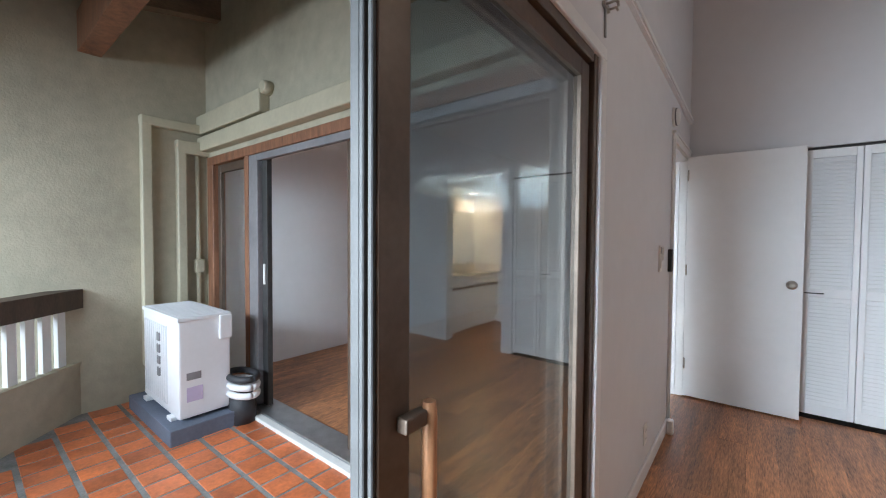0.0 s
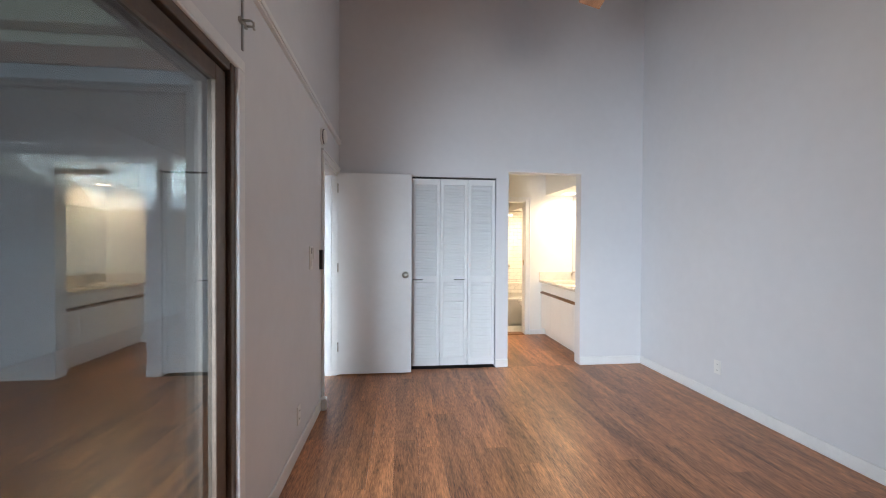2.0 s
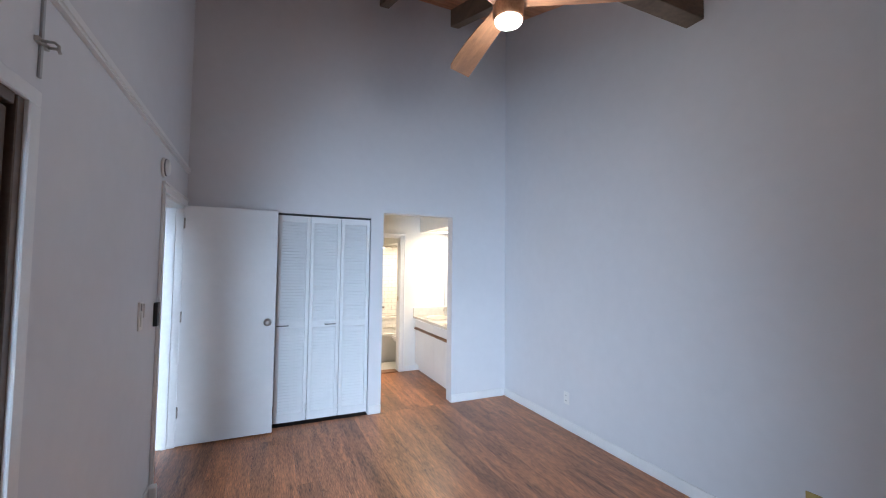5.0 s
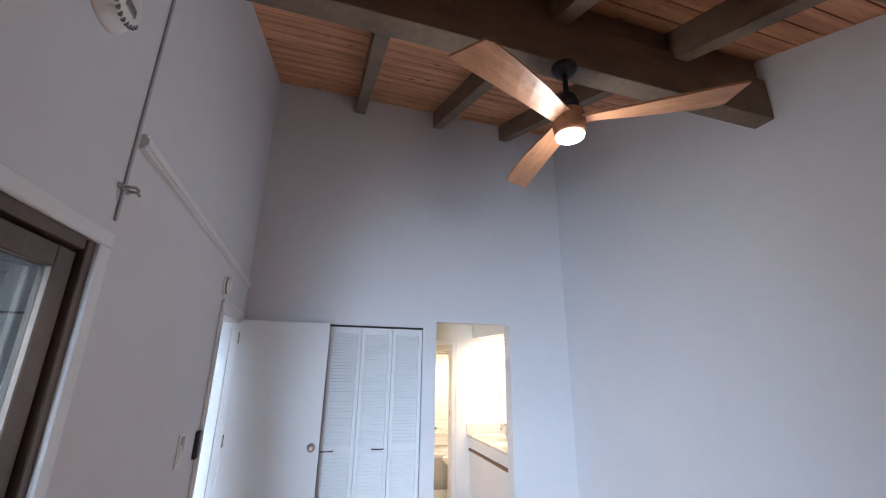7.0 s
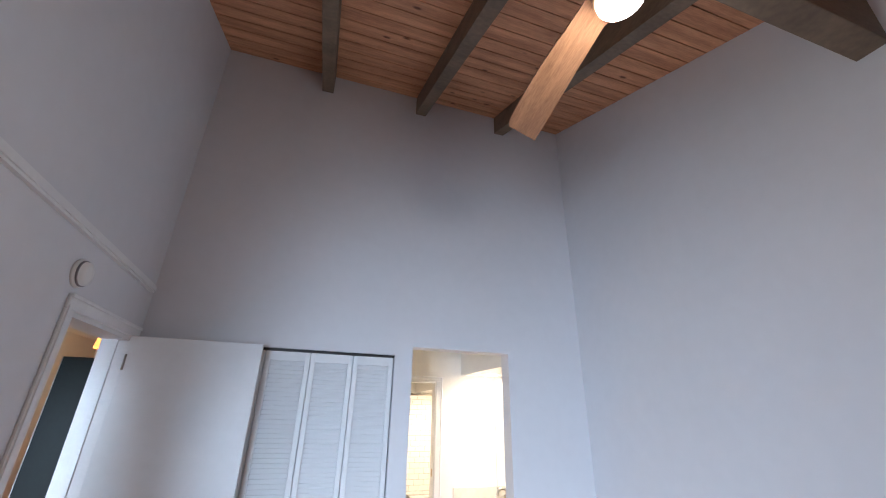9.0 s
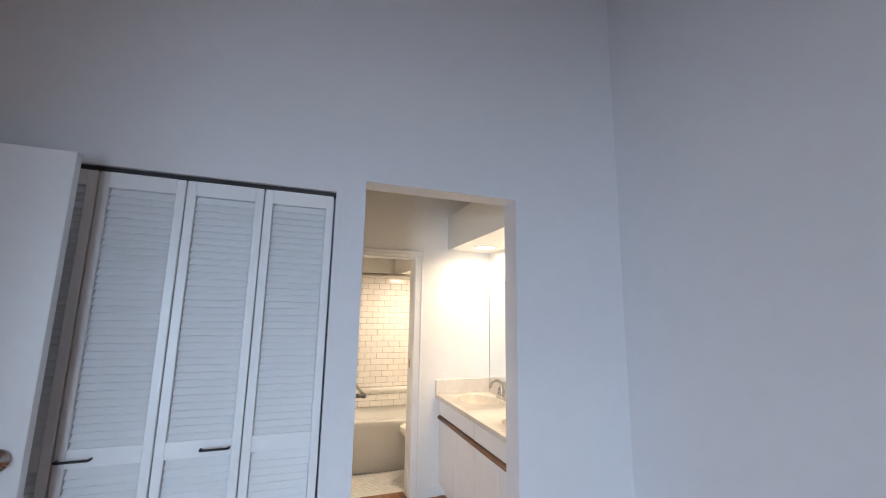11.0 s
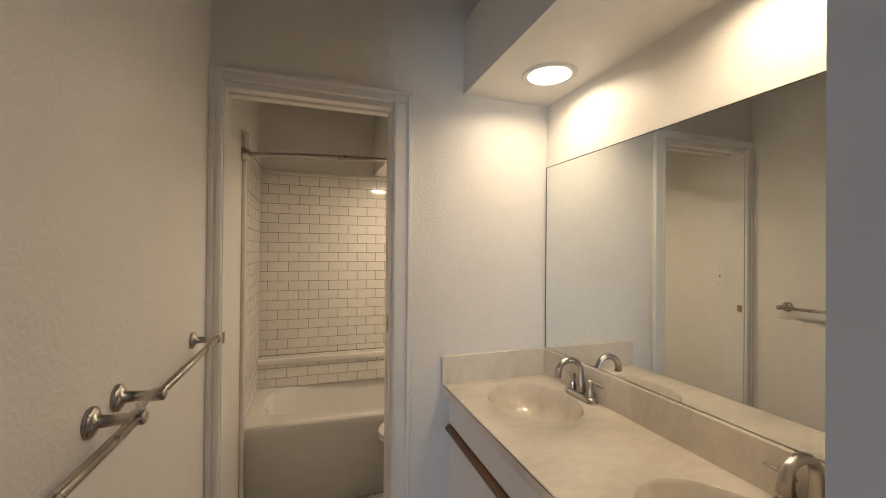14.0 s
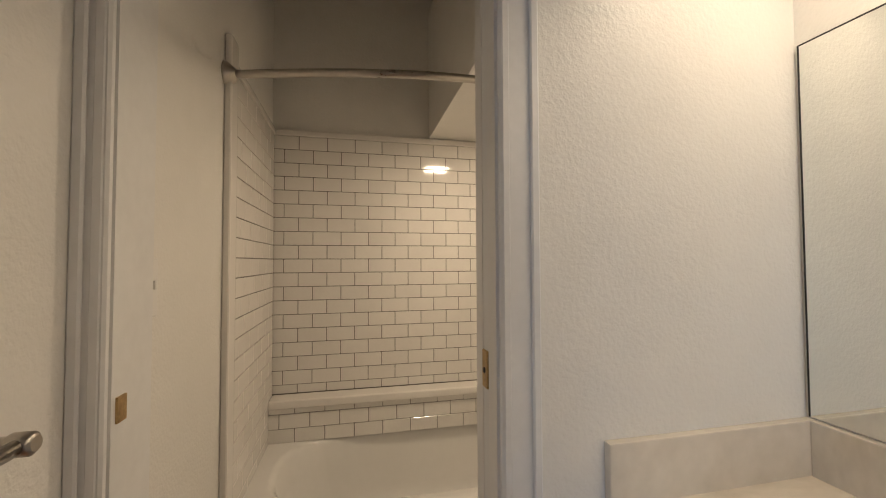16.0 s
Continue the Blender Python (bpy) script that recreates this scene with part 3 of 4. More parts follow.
part_thr = setting("threshold", bx(1.360, 1.978, BY - .02, BY + .14, -.004, .012, bevel=.005), M_oak, "brown wooden threshold strip", "threshold")

# ---- vanity ----


def basin(bm, x0, x1, y0, y1, z, cx, cy, a, b, depth, p=2.0, n=64, prof=None):
    """A flat top between a rectangle and an oval hole, with a bowl in the hole."""
    prof = prof or [(1.0, 0), (.985, -.02), (.96, -.10), (.90, -.35), (.78, -.65), (.58, -.88), (.3, -.98), (.10, -1.0)]
    angs = sorted(set([round(2 * math.pi * i / n, 5) for i in range(n)] +
                      [round(math.atan2(Y - cy, X - cx) % (2 * math.pi), 5) for X in (x0, x1) for Y in (y0, y1)]))
    outer, rings = [], [[] for _ in prof]
    for t in angs:
        c, s = math.cos(t), math.sin(t)
        k = min(((x1 - cx) / c if c > 1e-9 else (x0 - cx) / c if c < -1e-9 else 9), ((y1 - cy) / s if s > 1e-9 else (y0 - cy) / s if s < -1e-9 else 9))
        outer.append((cx + k * c, cy + k * s, z))
        q = (abs(c / a) ** p + abs(s / b) ** p) ** (-1 / p)
        for j, (f, d) in enumerate(prof):
            rings[j].append((cx + q * f * c, cy + q * f * s, z + d * depth))
    loft(bm, [outer] + rings, (False, True))
    for f in bm.faces:
        f.smooth = abs(f.normal.z) < 2


CZ = 0.81
vanity = thing("vanity_cabinet", "white laminate vanity cabinet with oak finger pulls", "vanity")
bm = B()
box(bm, 2.25, BX1, YI + .008, BY - .002, 0.10, 0.655)
box(bm, 2.25, 2.262, YI + .008, BY - .002, 0.655, CZ - .035)
box(bm, 2.30, BX1, YI + .008, BY - .002, 0.0, 0.10)
part("body", bm, M_laminate, vanity)
for y0, y1 in ((4.365, 4.903), (4.911, 5.63)):
    part("drawer_front", bx(2.228, 2.25, y0, y1, .652, .762, bevel=.002), M_laminate, vanity)
yy = [4.365, 4.57, 4.905, 5.26, 5.63]
for y0, y1 in zip(yy, yy[1:]):
    part("cabinet_door", bx(2.228, 2.25, y0 + .002, y1 - .002, .115, .612, bevel=.002), M_laminate, vanity)
bm = B()
loft(bm, [[(2.25, y_, .614), (2.216, y_, .616), (2.212, y_, .63), (2.226, y_, .642), (2.25, y_, .648)] for y_ in (4.362, 5.634)])
part("finger_pull", bm, M_oak, vanity, "dark oak finger-pull rail")
top = thing("countertop", "cream marbled vanity countertop with two moulded oval sinks", "countertop")
bm = B()
basin(bm, 2.20, BX1 - .02, 5.0, BY - .02, CZ, 2.482, 5.378, .170, .210, .125)
basin(bm, 2.20, BX1 - .02, YI + .008, 5.0, CZ, 2.482, 4.615, .170, .210, .125)
y0, y1 = YI + .008, BY - .02
hexa(bm, [(2.20, y0, CZ - .032), (2.204, y0, CZ - .032), (2.204, y1, CZ - .032), (2.20, y1, CZ - .032)],
     [(2.20, y0, CZ), (2.204, y0, CZ), (2.204, y1, CZ), (2.20, y1, CZ)])
box(bm, 2.204, 2.25, y0, y1, CZ - .032, CZ - .028)
part("slab", bm, M_marble, top)
part("backsplash", bx(BX1 - .02, BX1, YI + .008, BY - .02, CZ - .02, .93, bevel=.003), M_marble, top)
part("sidesplash", bx(2.20, BX1, BY - .02, BY, CZ - .032, .93, bevel=.003), M_marble, top)
for cy in (5.38, 4.63):
    bm = B()
    lathe(bm, (2.525, cy, CZ - .1245), [(0, .022), (.003, .022), (.004, .012)], n=20)
    part("drain", bm, M_nickel, top)
    part("overflow_slot", bx(2.336, 2.342, cy - .014, cy + .014, CZ - .045, CZ - .035, bevel=.002), M_dark, top)


def faucet(cx, cy):
    f = thing("sink_faucet", "brushed nickel two-handle gooseneck sink faucet", "faucet", "vanity faucets")
    bm = B()
    loft(bm, [ring((cx, cy, CZ), .027, n=28, r2=.083, p=3.2), ring((cx, cy, CZ + .014), .026, n=28, r2=.08, p=3.2), ring((cx, cy, CZ + .02), .02, n=28, r2=.072, p=3.2)])
    part("base", bm, M_nickel, f)
    bm = B()
    pts = [(cx, cy, CZ + .018), (cx, cy, CZ + .05), (cx - .002, cy, CZ + .09)]
    for k in range(9):
        a = math.pi * k / 9.0
        pts.append((cx - .055 + .052 * math.cos(a), cy, CZ + .105 + .045 * math.sin(a)))
    pts.append((cx - .109, cy, CZ + .088))
    tube(bm, pts, [.02, .016, .0135] + [.0125] * 8 + [.0135, .0145], 14)
    part("spout", bm, M_nickel, f)
    for s in (-1, 1):
        bm = B()
        y = cy + s * .052
        lathe(bm, (cx, y, CZ + .018), [(0, .02), (.012, .018), (.03, .011), (.045, .012), (.05, .015), (.06, .013), (.066, .006)], n=18)
        h = part("handle", bm, M_nickel, f)
        bm = B()
        tube(bm, [(cx, y, CZ + .074), (cx + .005, y + s * .02, CZ + .076), (cx + .01, y + s * .045, CZ + .073), (cx + .012, y + s * .06, CZ + .071)], [.006, .005, .0055, .003], 10)
        part("lever", bm, M_nickel, h)


faucet(2.676, 5.345)
faucet(2.676, 4.585)
mr = thing("vanity_mirror", "large frameless wall mirror over the vanity", "mirror")
part("silvered_face", bx(BX1 - .006, BX1, YI + .012, BY - .012, .934, 1.775), M_mirror, mr)
bm = B()
box(bm, BX1 - .007, BX1 - .0005, YI + .012, BY - .012, 1.775, 1.778)
box(bm, BX1 - .007, BX1 - .0005, BY - .012, BY - .009, .934, 1.778)
part("dark_edge", bm, M_black, mr)


def can_light(cx, cy, z):
    c = thing("recessed_light", "round recessed ceiling light, switched on", "recessed light", "bath can lights")
    bm = B()
    loft(bm, [ring((cx, cy, z), .105, n=36), ring((cx, cy, z - .006), .104, n=36), ring((cx, cy, z - .010), .092, n=36), ring((cx, cy, z - .005), .083, n=36)], (False, False))
    part("rim", bm, M_plate, c)
    bm = B()
    lathe(bm, (cx, cy, z - .003), [(0, .083), (-.003, .08), (-.004, .02)], n=36)
    part("lens", bm, M_can, c, "glowing white lens")


can_light(2.535, 5.365, 2.07)
can_light(2.535, 4.65, 2.07)
can_light(2.27, 6.33, 1.93)


def towel_bar(y0, y1, z):
    t = thing("towel_bar", "brushed nickel towel bar on the bathroom wall", "towel bar", "towel bars")
    for y in (y0, y1):
        bm = B()
        lathe(bm, (BX0, y, z), [(0, .026), (.006, .026), (.010, .02), (.014, .011), (.055, .009), (.060, .0125), (.078, .0125), (.082, .008)], "x", 20)
        part("post", bm, M_nickel, t)
    bm = B()
    tube(bm, [(BX0 + .069, y0 - .012, z), (BX0 + .069, y1 + .012, z)], .0085, 14)
    part("bar", bm, M_nickel, t)


towel_bar(4.965, 5.465, 1.095)
towel_bar(4.37, 4.868, 1.088)


def toggle(y, z, label, x=BX0):
    p = wall_plate("light_switch", x, y, z, .072, .117, .007, M_plate, label, "switch")
    part("toggle", bx(x + .006, x + .02, y - .005, y + .005, z - .003, z + .014, bevel=.002), M_plate, p)
    for dz in (-.042, .042):
        bm = B()
        lathe(bm, (x + .006, y, z + dz), [(0, .004), (.002, .003)], "x", 8)
        part("screw", bm, M_label, p)


toggle(4.328, 1.275, "white toggle switch just inside the bathroom opening")
toggle(5.822, 1.235, "white toggle switch beside the tub", TX0)

# ---- tub room ----
TZ = 0.46
tub = thing("bathtub", "white enamel alcove bathtub below subway tiles", "bathtub")
bm = B()
basin(bm, TX0 + .004, 2.855, 6.285, 6.98, TZ, 2.09, 6.64, .69, .285, .33, p=3.4, n=72,
      prof=[(1.0, 0), (.985, -.012), (.96, -.06), (.93, -.35), (.88, -.75), (.80, -.93), (.6, -1.0), (.1, -1.0)])
part("basin", bm, M_enamel, tub)
bm = B()
loft(bm, [[(TX0 + .004, 6.287, 0), (TX0 + .004, 6.287, .36), (TX0 + .004, 6.274, .40), (TX0 + .004, 6.270, TZ - .012), (TX0 + .004, 6.276, TZ - .003), (TX0 + .004, 6.290, TZ), (TX0 + .004, 6.31, 0)],
          [(2.855, 6.287, 0), (2.855, 6.287, .36), (2.855, 6.274, .40), (2.855, 6.270, TZ - .012), (2.855, 6.276, TZ - .003), (2.855, 6.290, TZ), (2.855, 6.31, 0)]])
part("apron", bm, M_enamel, tub)
rod = thing("shower_curtain_rod", "curved brushed nickel shower curtain rod", "curtain rod")
bm = B()
tube(bm, [(TX0 + .01 + 1.51 * k / 24, 6.275 - .13 * math.sin(math.pi * k / 24), 1.865) for k in range(25)], .0125, 14)
part("bar", bm, M_nickel, rod)
for x, s in ((TX0, 1), (2.86, -1)):
    bm = B()
    lathe(bm, (x, 6.275, 1.865), [(0, .04), (s * .008, .038), (s * .03, .02), (s * .034, .016)], "x", 22)
    part("flange", bm, M_nickel, rod)
sh = thing("shower_fixture", "small round nickel shower head on the tub wall", "shower head")
bm = B()
lathe(bm, (2.86, 6.75, 1.78), [(0, .03), (-.01, .028), (-.02, .012), (-.16, .012), (-.17, .04), (-.19, .045)], "x", 18)
part("body", bm, M_nickel, sh)
toilet = thing("toilet", "white porcelain toilet beside the tub", "toilet")
ty = 6.03
bm = B()
loft(bm, [ring((2.42, ty, 0), .22, n=28, r2=.11, p=2.6), ring((2.42, ty, .05), .20, n=28, r2=.10), ring((2.38, ty, .2), .22, n=28, r2=.11), ring((2.33, ty, .33), .27, n=28, r2=.165), ring((2.30, ty, .385), .29, n=28, r2=.18)])
part("bowl", bm, M_enamel, toilet)
bm = B()
loft(bm, [ring((2.30, ty, .385), .295, n=32, r2=.185), ring((2.30, ty, .40), .30, n=32, r2=.19), ring((2.30, ty, .408), .295, n=32, r2=.185)])
part("seat", bm, M_enamel, toilet)
bm = B()
loft(bm, [ring((2.30, ty, .412), .297, n=32, r2=.187), ring((2.30, ty, .425), .295, n=32, r2=.185), ring((2.30, ty, .432), .27, n=32, r2=.165)])
part("lid", bm, M_enamel, toilet)
part("tank", bx(2.62, 2.84, ty - .2, ty + .2, .38, .74, bevel=.03, seg=3), M_enamel, toilet)
part("tank_lid", bx(2.61, 2.85, ty - .21, ty + .21, .742, .775, bevel=.012), M_enamel, toilet)
toilet.location, toilet.scale = (0.0, 0.05, 0), (1, 1, 1.06)
ds = thing("door_stop", "small dark rubber door stop on the floor", "door stop")
bm = B()
lathe(bm, (1.375, 6.235, .006), [(0, .012), (.012, .012), (.018, .006)], n=12)
part("bumper", bm, M_dark, ds)
# tile backing, ledge and trims
GZ0, RH, RW = 0.47, 0.0666, 0.1335
GT = 1.897
setting("wall_tile_bed_back", bx(TX0, 2.86, 6.970, 6.986, TZ, GT), M_grout, "grey grout bed of the tiled tub wall", "tile wall")
setting("wall_tile_bed_west", bx(TX0, TX0 + .010, 6.335, 6.97, TZ, GT), M_grout, "grey grout bed of the tiled side wall", "tile wall")
setting("tile_cap", box(bx(TX0 + .01, 2.86, 6.962, 6.985, GT, GT + .03, bevel=.006), TX0, TX0 + .02, 6.335, 6.962, GT, GT + .03, bevel=.006), M_tile, "white glazed cap tiles", "tile trim")
setting("tile_edge", bx(TX0, TX0 + .022, 6.262, 6.335, 0, 1.99, bevel=.009, seg=3), M_tile, "white glazed bullnose edge strip", "tile trim")
setting("tub_ledge", bx(TX0 + .012, 2.86, 6.865, 6.97, .616, .656, bevel=.012, seg=3), M_tile, "white ledge shelf along the tiled wall", "ledge")
setting("tub_ledge_bed", bx(TX0 + .012, 2.86, 6.888, 6.97, TZ, .616), M_grout, "grout bed below the ledge", "ledge")

# ---- lanai and the room beyond ----
LZ = -0.02
setting("lanai_floor", bx(-4.6, xo + .13, -1.3, 1.62, -.2, LZ - .004), M_quarrygrout, "grey grout bed of the lanai floor", "floor")
bm = B()
box(bm, -4.19, -4.05, -1.2, 1.62, -.2, 3.7)
setting("wall_lanai_west", bm, M_stucco, "olive stucco side wall of the lanai")
YN = 1.62
bm = B()
box(bm, -4.19, xo, YN, YN + .14, 2.075, 3.7)
box(bm, -4.19, -4.0, YN, YN + .14, -.2, 2.075)
setting("wall_lanai_north", bm, M_stucco, "olive stucco wall over the far sliding door")
setting("wall_bedroom_outside", box(bx(xo - .012, xo, -1.74, -1.06, 0, 3.4), xo - .012, xo, -1.06, 1.62, 2.046, 3.4), M_stucco, "olive stucco outer face of the bedroom wall")
nd = tagged(new("window_2"), "redwood framed sliding glass door, partly open", "sliding door", kind="structure")
bm = B()
box(bm, -4.0, xo, YN - .012, YN + .10, 2.0, 2.075, bevel=.004, seg=1)
box(bm, -4.0, -3.88, YN - .012, YN + .10, LZ, 2.0, bevel=.004, seg=1)
box(bm, -3.27, -3.205, YN - .012, YN + .10, LZ, 2.0, bevel=.004, seg=1)
part("window_frame", bm, M_redwood, nd)
part("window_sill", bx(-4.0, xo, YN - .05, YN + .14, LZ - .01, .018, bevel=.006), M_alu, nd, "worn pale door sill")


def pane2(x0, x1, y, st=.06):
    bm = B()
    for u, v in ((x0, x0 + st), (x1 - st, x1)):
        box(bm, u, v, y - .018, y + .018, .02, 1.998, bevel=.003, seg=1)
    for u, v in ((.02, .09), (1.93, 1.998)):
        box(bm, x0 + st, x1 - st, y - .0178, y + .0178, u, v, seg=1)
    p = part("sash", bm, M_bronze, nd)
    g = part("pane", bx(x0 + st, x1 - st, y - .003, y + .003, .09, 1.93), M_glass, p)
    g.visible_shadow = False


pane2(-3.88, -3.27, YN + .05)
bm = B()
box(bm, -3.204, -3.068, YN - .006, YN + .09, .02, 1.998, bevel=.004, seg=1)
box(bm, -3.067, xo - .01, YN - .006, YN + .03, 1.945, 1.998, bevel=.003, seg=1)
part("track_frame", bm, M_label, nd, "dull grey aluminium track frame")
bm = B()
box(bm, -3.066, -2.99, YN + .032, YN + .075, .02, 1.99, bevel=.004, seg=1)
part("sash_stile", bm, M_edge, nd, "dark sash stile with a latch")
part("latch", bx(-3.04, -3.015, YN + .022, YN + .032, .98, 1.14, bevel=.003), M_plate, nd, "pale plastic latch")
part("sill_lip", bx(-3.27, xo - .01, YN - .105, YN - .051, LZ - .012, .006, bevel=.006), M_hex, nd, "worn white sill lip")
pane2(-2.0, xo - .01, YN + .05)
# living room behind
setting("wall_living_west", bx(-4.19, -4.05, YN + .14, 12.4, 0, 3.0), M_wall, "plain white living room wall")
setting("wall_living_north", bx(-4.19, xo, 12.3, 12.44, 0, 3.0), M_tan, "tan painted far wall of the living room")
setting("wall_living_east", bx(xo - .0, xo + .1, 4.35, 12.3, 0, 3.0), M_tan, "tan painted hall wall")
setting("ceiling_living", bx(-4.19, xo, YN + .14, 12.44, 3.0, 3.1), M_ceil, "plain white living room ceiling", "ceiling")
setting("floor_living_base", bx(-4.19, xo, YN + .14, 12.44, -.12, -.008), M_joint, "dark underlay of the living room floor", "floor")
gd = thing("green_door", "dark green entry door standing open in the hall", "door")
part("slab", bx(-1.50, -0.72, 5.60, 5.64, .01, 2.05, bevel=.003), M_greendoor, gd)
part("edge", bx(-1.506, -1.4995, 5.601, 5.639, .01, 2.05), M_trim, gd, "pale door edge")
pn = thing("pendant_lamp", "amber glowing pendant lamp shade in the far room", "pendant lamp")
bm = B()
rings = []
for z, r in ((2.54, .12), (2.56, .14), (2.72, .12), (2.74, .09)):
    rings.append([(-2.75 + (r + .012 * math.cos(8 * a)) * math.cos(a), 9.4 + (r + .012 * math.cos(8 * a)) * math.sin(a), z) for a in [2 * math.pi * i / 48 for i in range(48)]])
loft(bm, rings, (False, True))
part("shade", bm, M_shade, pn)
bm = B()
lathe(bm, (-2.75, 9.4, 2.74), [(0, .006), (.26, .006)], n=8)
part("cord", bm, M_black, pn)
# parapet, rail, roof of the lanai
par = thing("lanai_railing", "stucco parapet with white balusters and brown top rail", "railing")
runs = [((-4.05, .72), (-2.35, -.98)), ((-2.35, -.98), (xo, -.98))]
for (ax, ay), (bx_, by_) in runs:
    d = Vector((bx_ - ax, by_ - ay, 0))
    L = d.length
    d.normalize()
    n = Vector((d.y, -d.x, 0))
    def slab(u0, u1, w0, w1, z0, z1):
        b = B()
        P = [Vector((ax, ay, 0)) + d * u + n * w_ for u, w_ in ((u0, w0), (u1, w0), (u1, w1), (u0, w1))]
        return hexa(b, [(p.x, p.y, z0) for p in P], [(p.x, p.y, z1) for p in P])
    part("parapet", slab(0, L, 0, .10, LZ, .36), M_stucco, par, "olive stucco parapet")
    part("cap", slab(0, L, -.01, .11, .361, .385), M_stucco, par)
    part("top_rail", slab(-0.0, L, -.03, .13, .80, .945), M_soffit, par, "dark brown wooden top rail")
    k = 0.08
    while k < L:
        part("baluster", slab(k, k + .065, .035, .065, .385, .80), M_trim, par)
        k += .125
for px_, py_ in ((-2.37, -1.04), (-1.45, -1.04)):
    p = thing("lanai_post", "painted grey timber post of the lanai", "post")
    part("shaft", bx(px_ - .05, px_ + .05, py_ - .05 - .1, py_ + .05 - .1, LZ, 2.75, bevel=.006), M_trim, p)


def zl(y):
    return 3.40 + .22 * (y - 1.62)


bm = B()
a, b = -2.1, YN
hexa(bm, [(-4.9, a, zl(a)), (xo - .012, a, zl(a)), (xo - .012, b, zl(b)), (-4.9, b, zl(b))],
     [(-4.9, a, zl(a) + .1), (xo - .012, a, zl(a) + .1), (xo - .012, b, zl(b) + .1), (-4.9, b, zl(b) + .1)])
setting("lanai_roof", bm, M_soffit, "dark boarded lanai roof soffit", "roof")
for cx in (-3.75, -2.7, -1.65):
    bm = B()
    hexa(bm, [(cx - .05, a, zl(a) - .17), (cx + .05, a, zl(a) - .17), (cx + .05, b, zl(b) - .17), (cx - .05, b, zl(b) - .17)],
         [(cx - .05, a, zl(a)), (cx + .05, a, zl(a)), (cx + .05, b, zl(b)), (cx - .05, b, zl(b))])
    tagged(part("lanai_rafter", bm, M_beam), "dark stained lanai rafter", "rafter", "lanai rafters", "structure")
tagged(part("lanai_beam", bx(-4.05, xo - .013, .74, .88, 2.74, 3.04, bevel=.006), M_redwood), "reddish brown exposed lanai beam", "beam", kind="structure")
gt = thing("rain_gutter", "dark rain gutter with a bent downspout", "gutter")
part("trough", bx(-4.9, xo, a - .12, a, zl(a) - .12, zl(a) - .01, bevel=.02), M_bronze, gt)
bm = B()
tube(bm, [(-3.3, a - .06, zl(a) - .1), (-3.3, a - .06, zl(a) - .22), (-3.36, a - .02, zl(a) - .30), (-3.7, a + .1, zl(a) - .36), (-4.0, a + .3, zl(a) - .4)], .035, 12)
part("downspout", bm, M_bronze, gt)

# outdoor unit on its pad
oc = thing("outdoor_air_conditioner", "white outdoor heat pump unit on a grey pad", "air conditioner")
part("casing", bx(-3.78, -3.02, 1.055, 1.385, .11, .80, bevel=.012), M_acwhite, oc)
part("lid", bx(-3.785, -3.012, 1.047, 1.393, .775, .803, bevel=.006), M_acwhite, oc)
for k in range(11):
    part("grille_bar", bx(-3.70 + .045 * k, -3.69 + .045 * k, 1.042, 1.054, .17, .72), M_acwhite, oc)
for k in range(4):
    part("side_vent", bx(-3.42, -3.37, 1.040, 1.0545, .34 + .085 * k, .40 + .085 * k, bevel=.002), M_label, oc)
for k in range(13):
    part("top_rib", bx(-3.75 + .057 * k, -3.738 + .057 * k, 1.07, 1.37, .8025, .808, bevel=.002), M_acwhite, oc)
part("valve_cover", bx(-3.021, -2.990, 1.305, 1.39, .62, .79, bevel=.008), M_acwhite, oc)
part("rating_label", bx(-3.021, -3.018, 1.10, 1.19, .37, .42), M_label, oc)
part("energy_label", bx(-3.021, -3.018, 1.10, 1.20, .22, .32), M_lilac, oc)
for x in (-3.68, -3.15):
    part("foot", bx(x - .04, x + .04, 1.03, 1.41, .085, .112, bevel=.004), M_acwhite, oc)
pd_ = thing("equipment_pad", "blue-grey plastic equipment pad under the unit", "pad")
part("slab", bx(-3.90, -2.95, 0.98, 1.46, LZ - .012, .085, bevel=.008), M_pad, pd_)
ho = thing("hose_coil", "coiled white and dark hose beside the unit", "hose")
for k in range(3):
    bm = B()
    tube(bm, [(-3.00 + .15 * math.cos(q), 1.46 + .085 * math.sin(q), .20 + .06 * k) for q in [2 * math.pi * i / 28 for i in range(29)]], .024, 10)
    part("loop", bm, M_acwhite if k != 2 else M_dark, ho)
bm = B()
lathe(bm, (-3.00, 1.46, LZ - .01), [(0, .10), (.21, .09)], n=20)
part("stand", bm, M_dark, ho)


def cover(name, pts, r, label):
    c = thing(name, label, "pipe cover", "refrigerant line covers")
    for k, (p, q) in enumerate(zip(pts, pts[1:])):
        g = r + .0022 * k
        lo = [min(p[i], q[i]) - g for i in range(3)]
        hi = [max(p[i], q[i]) + g for i in range(3)]
        part("duct", bx(lo[0], hi[0], lo[1], hi[1], lo[2], hi[2], bevel=.014, seg=3), M_pipe, c)


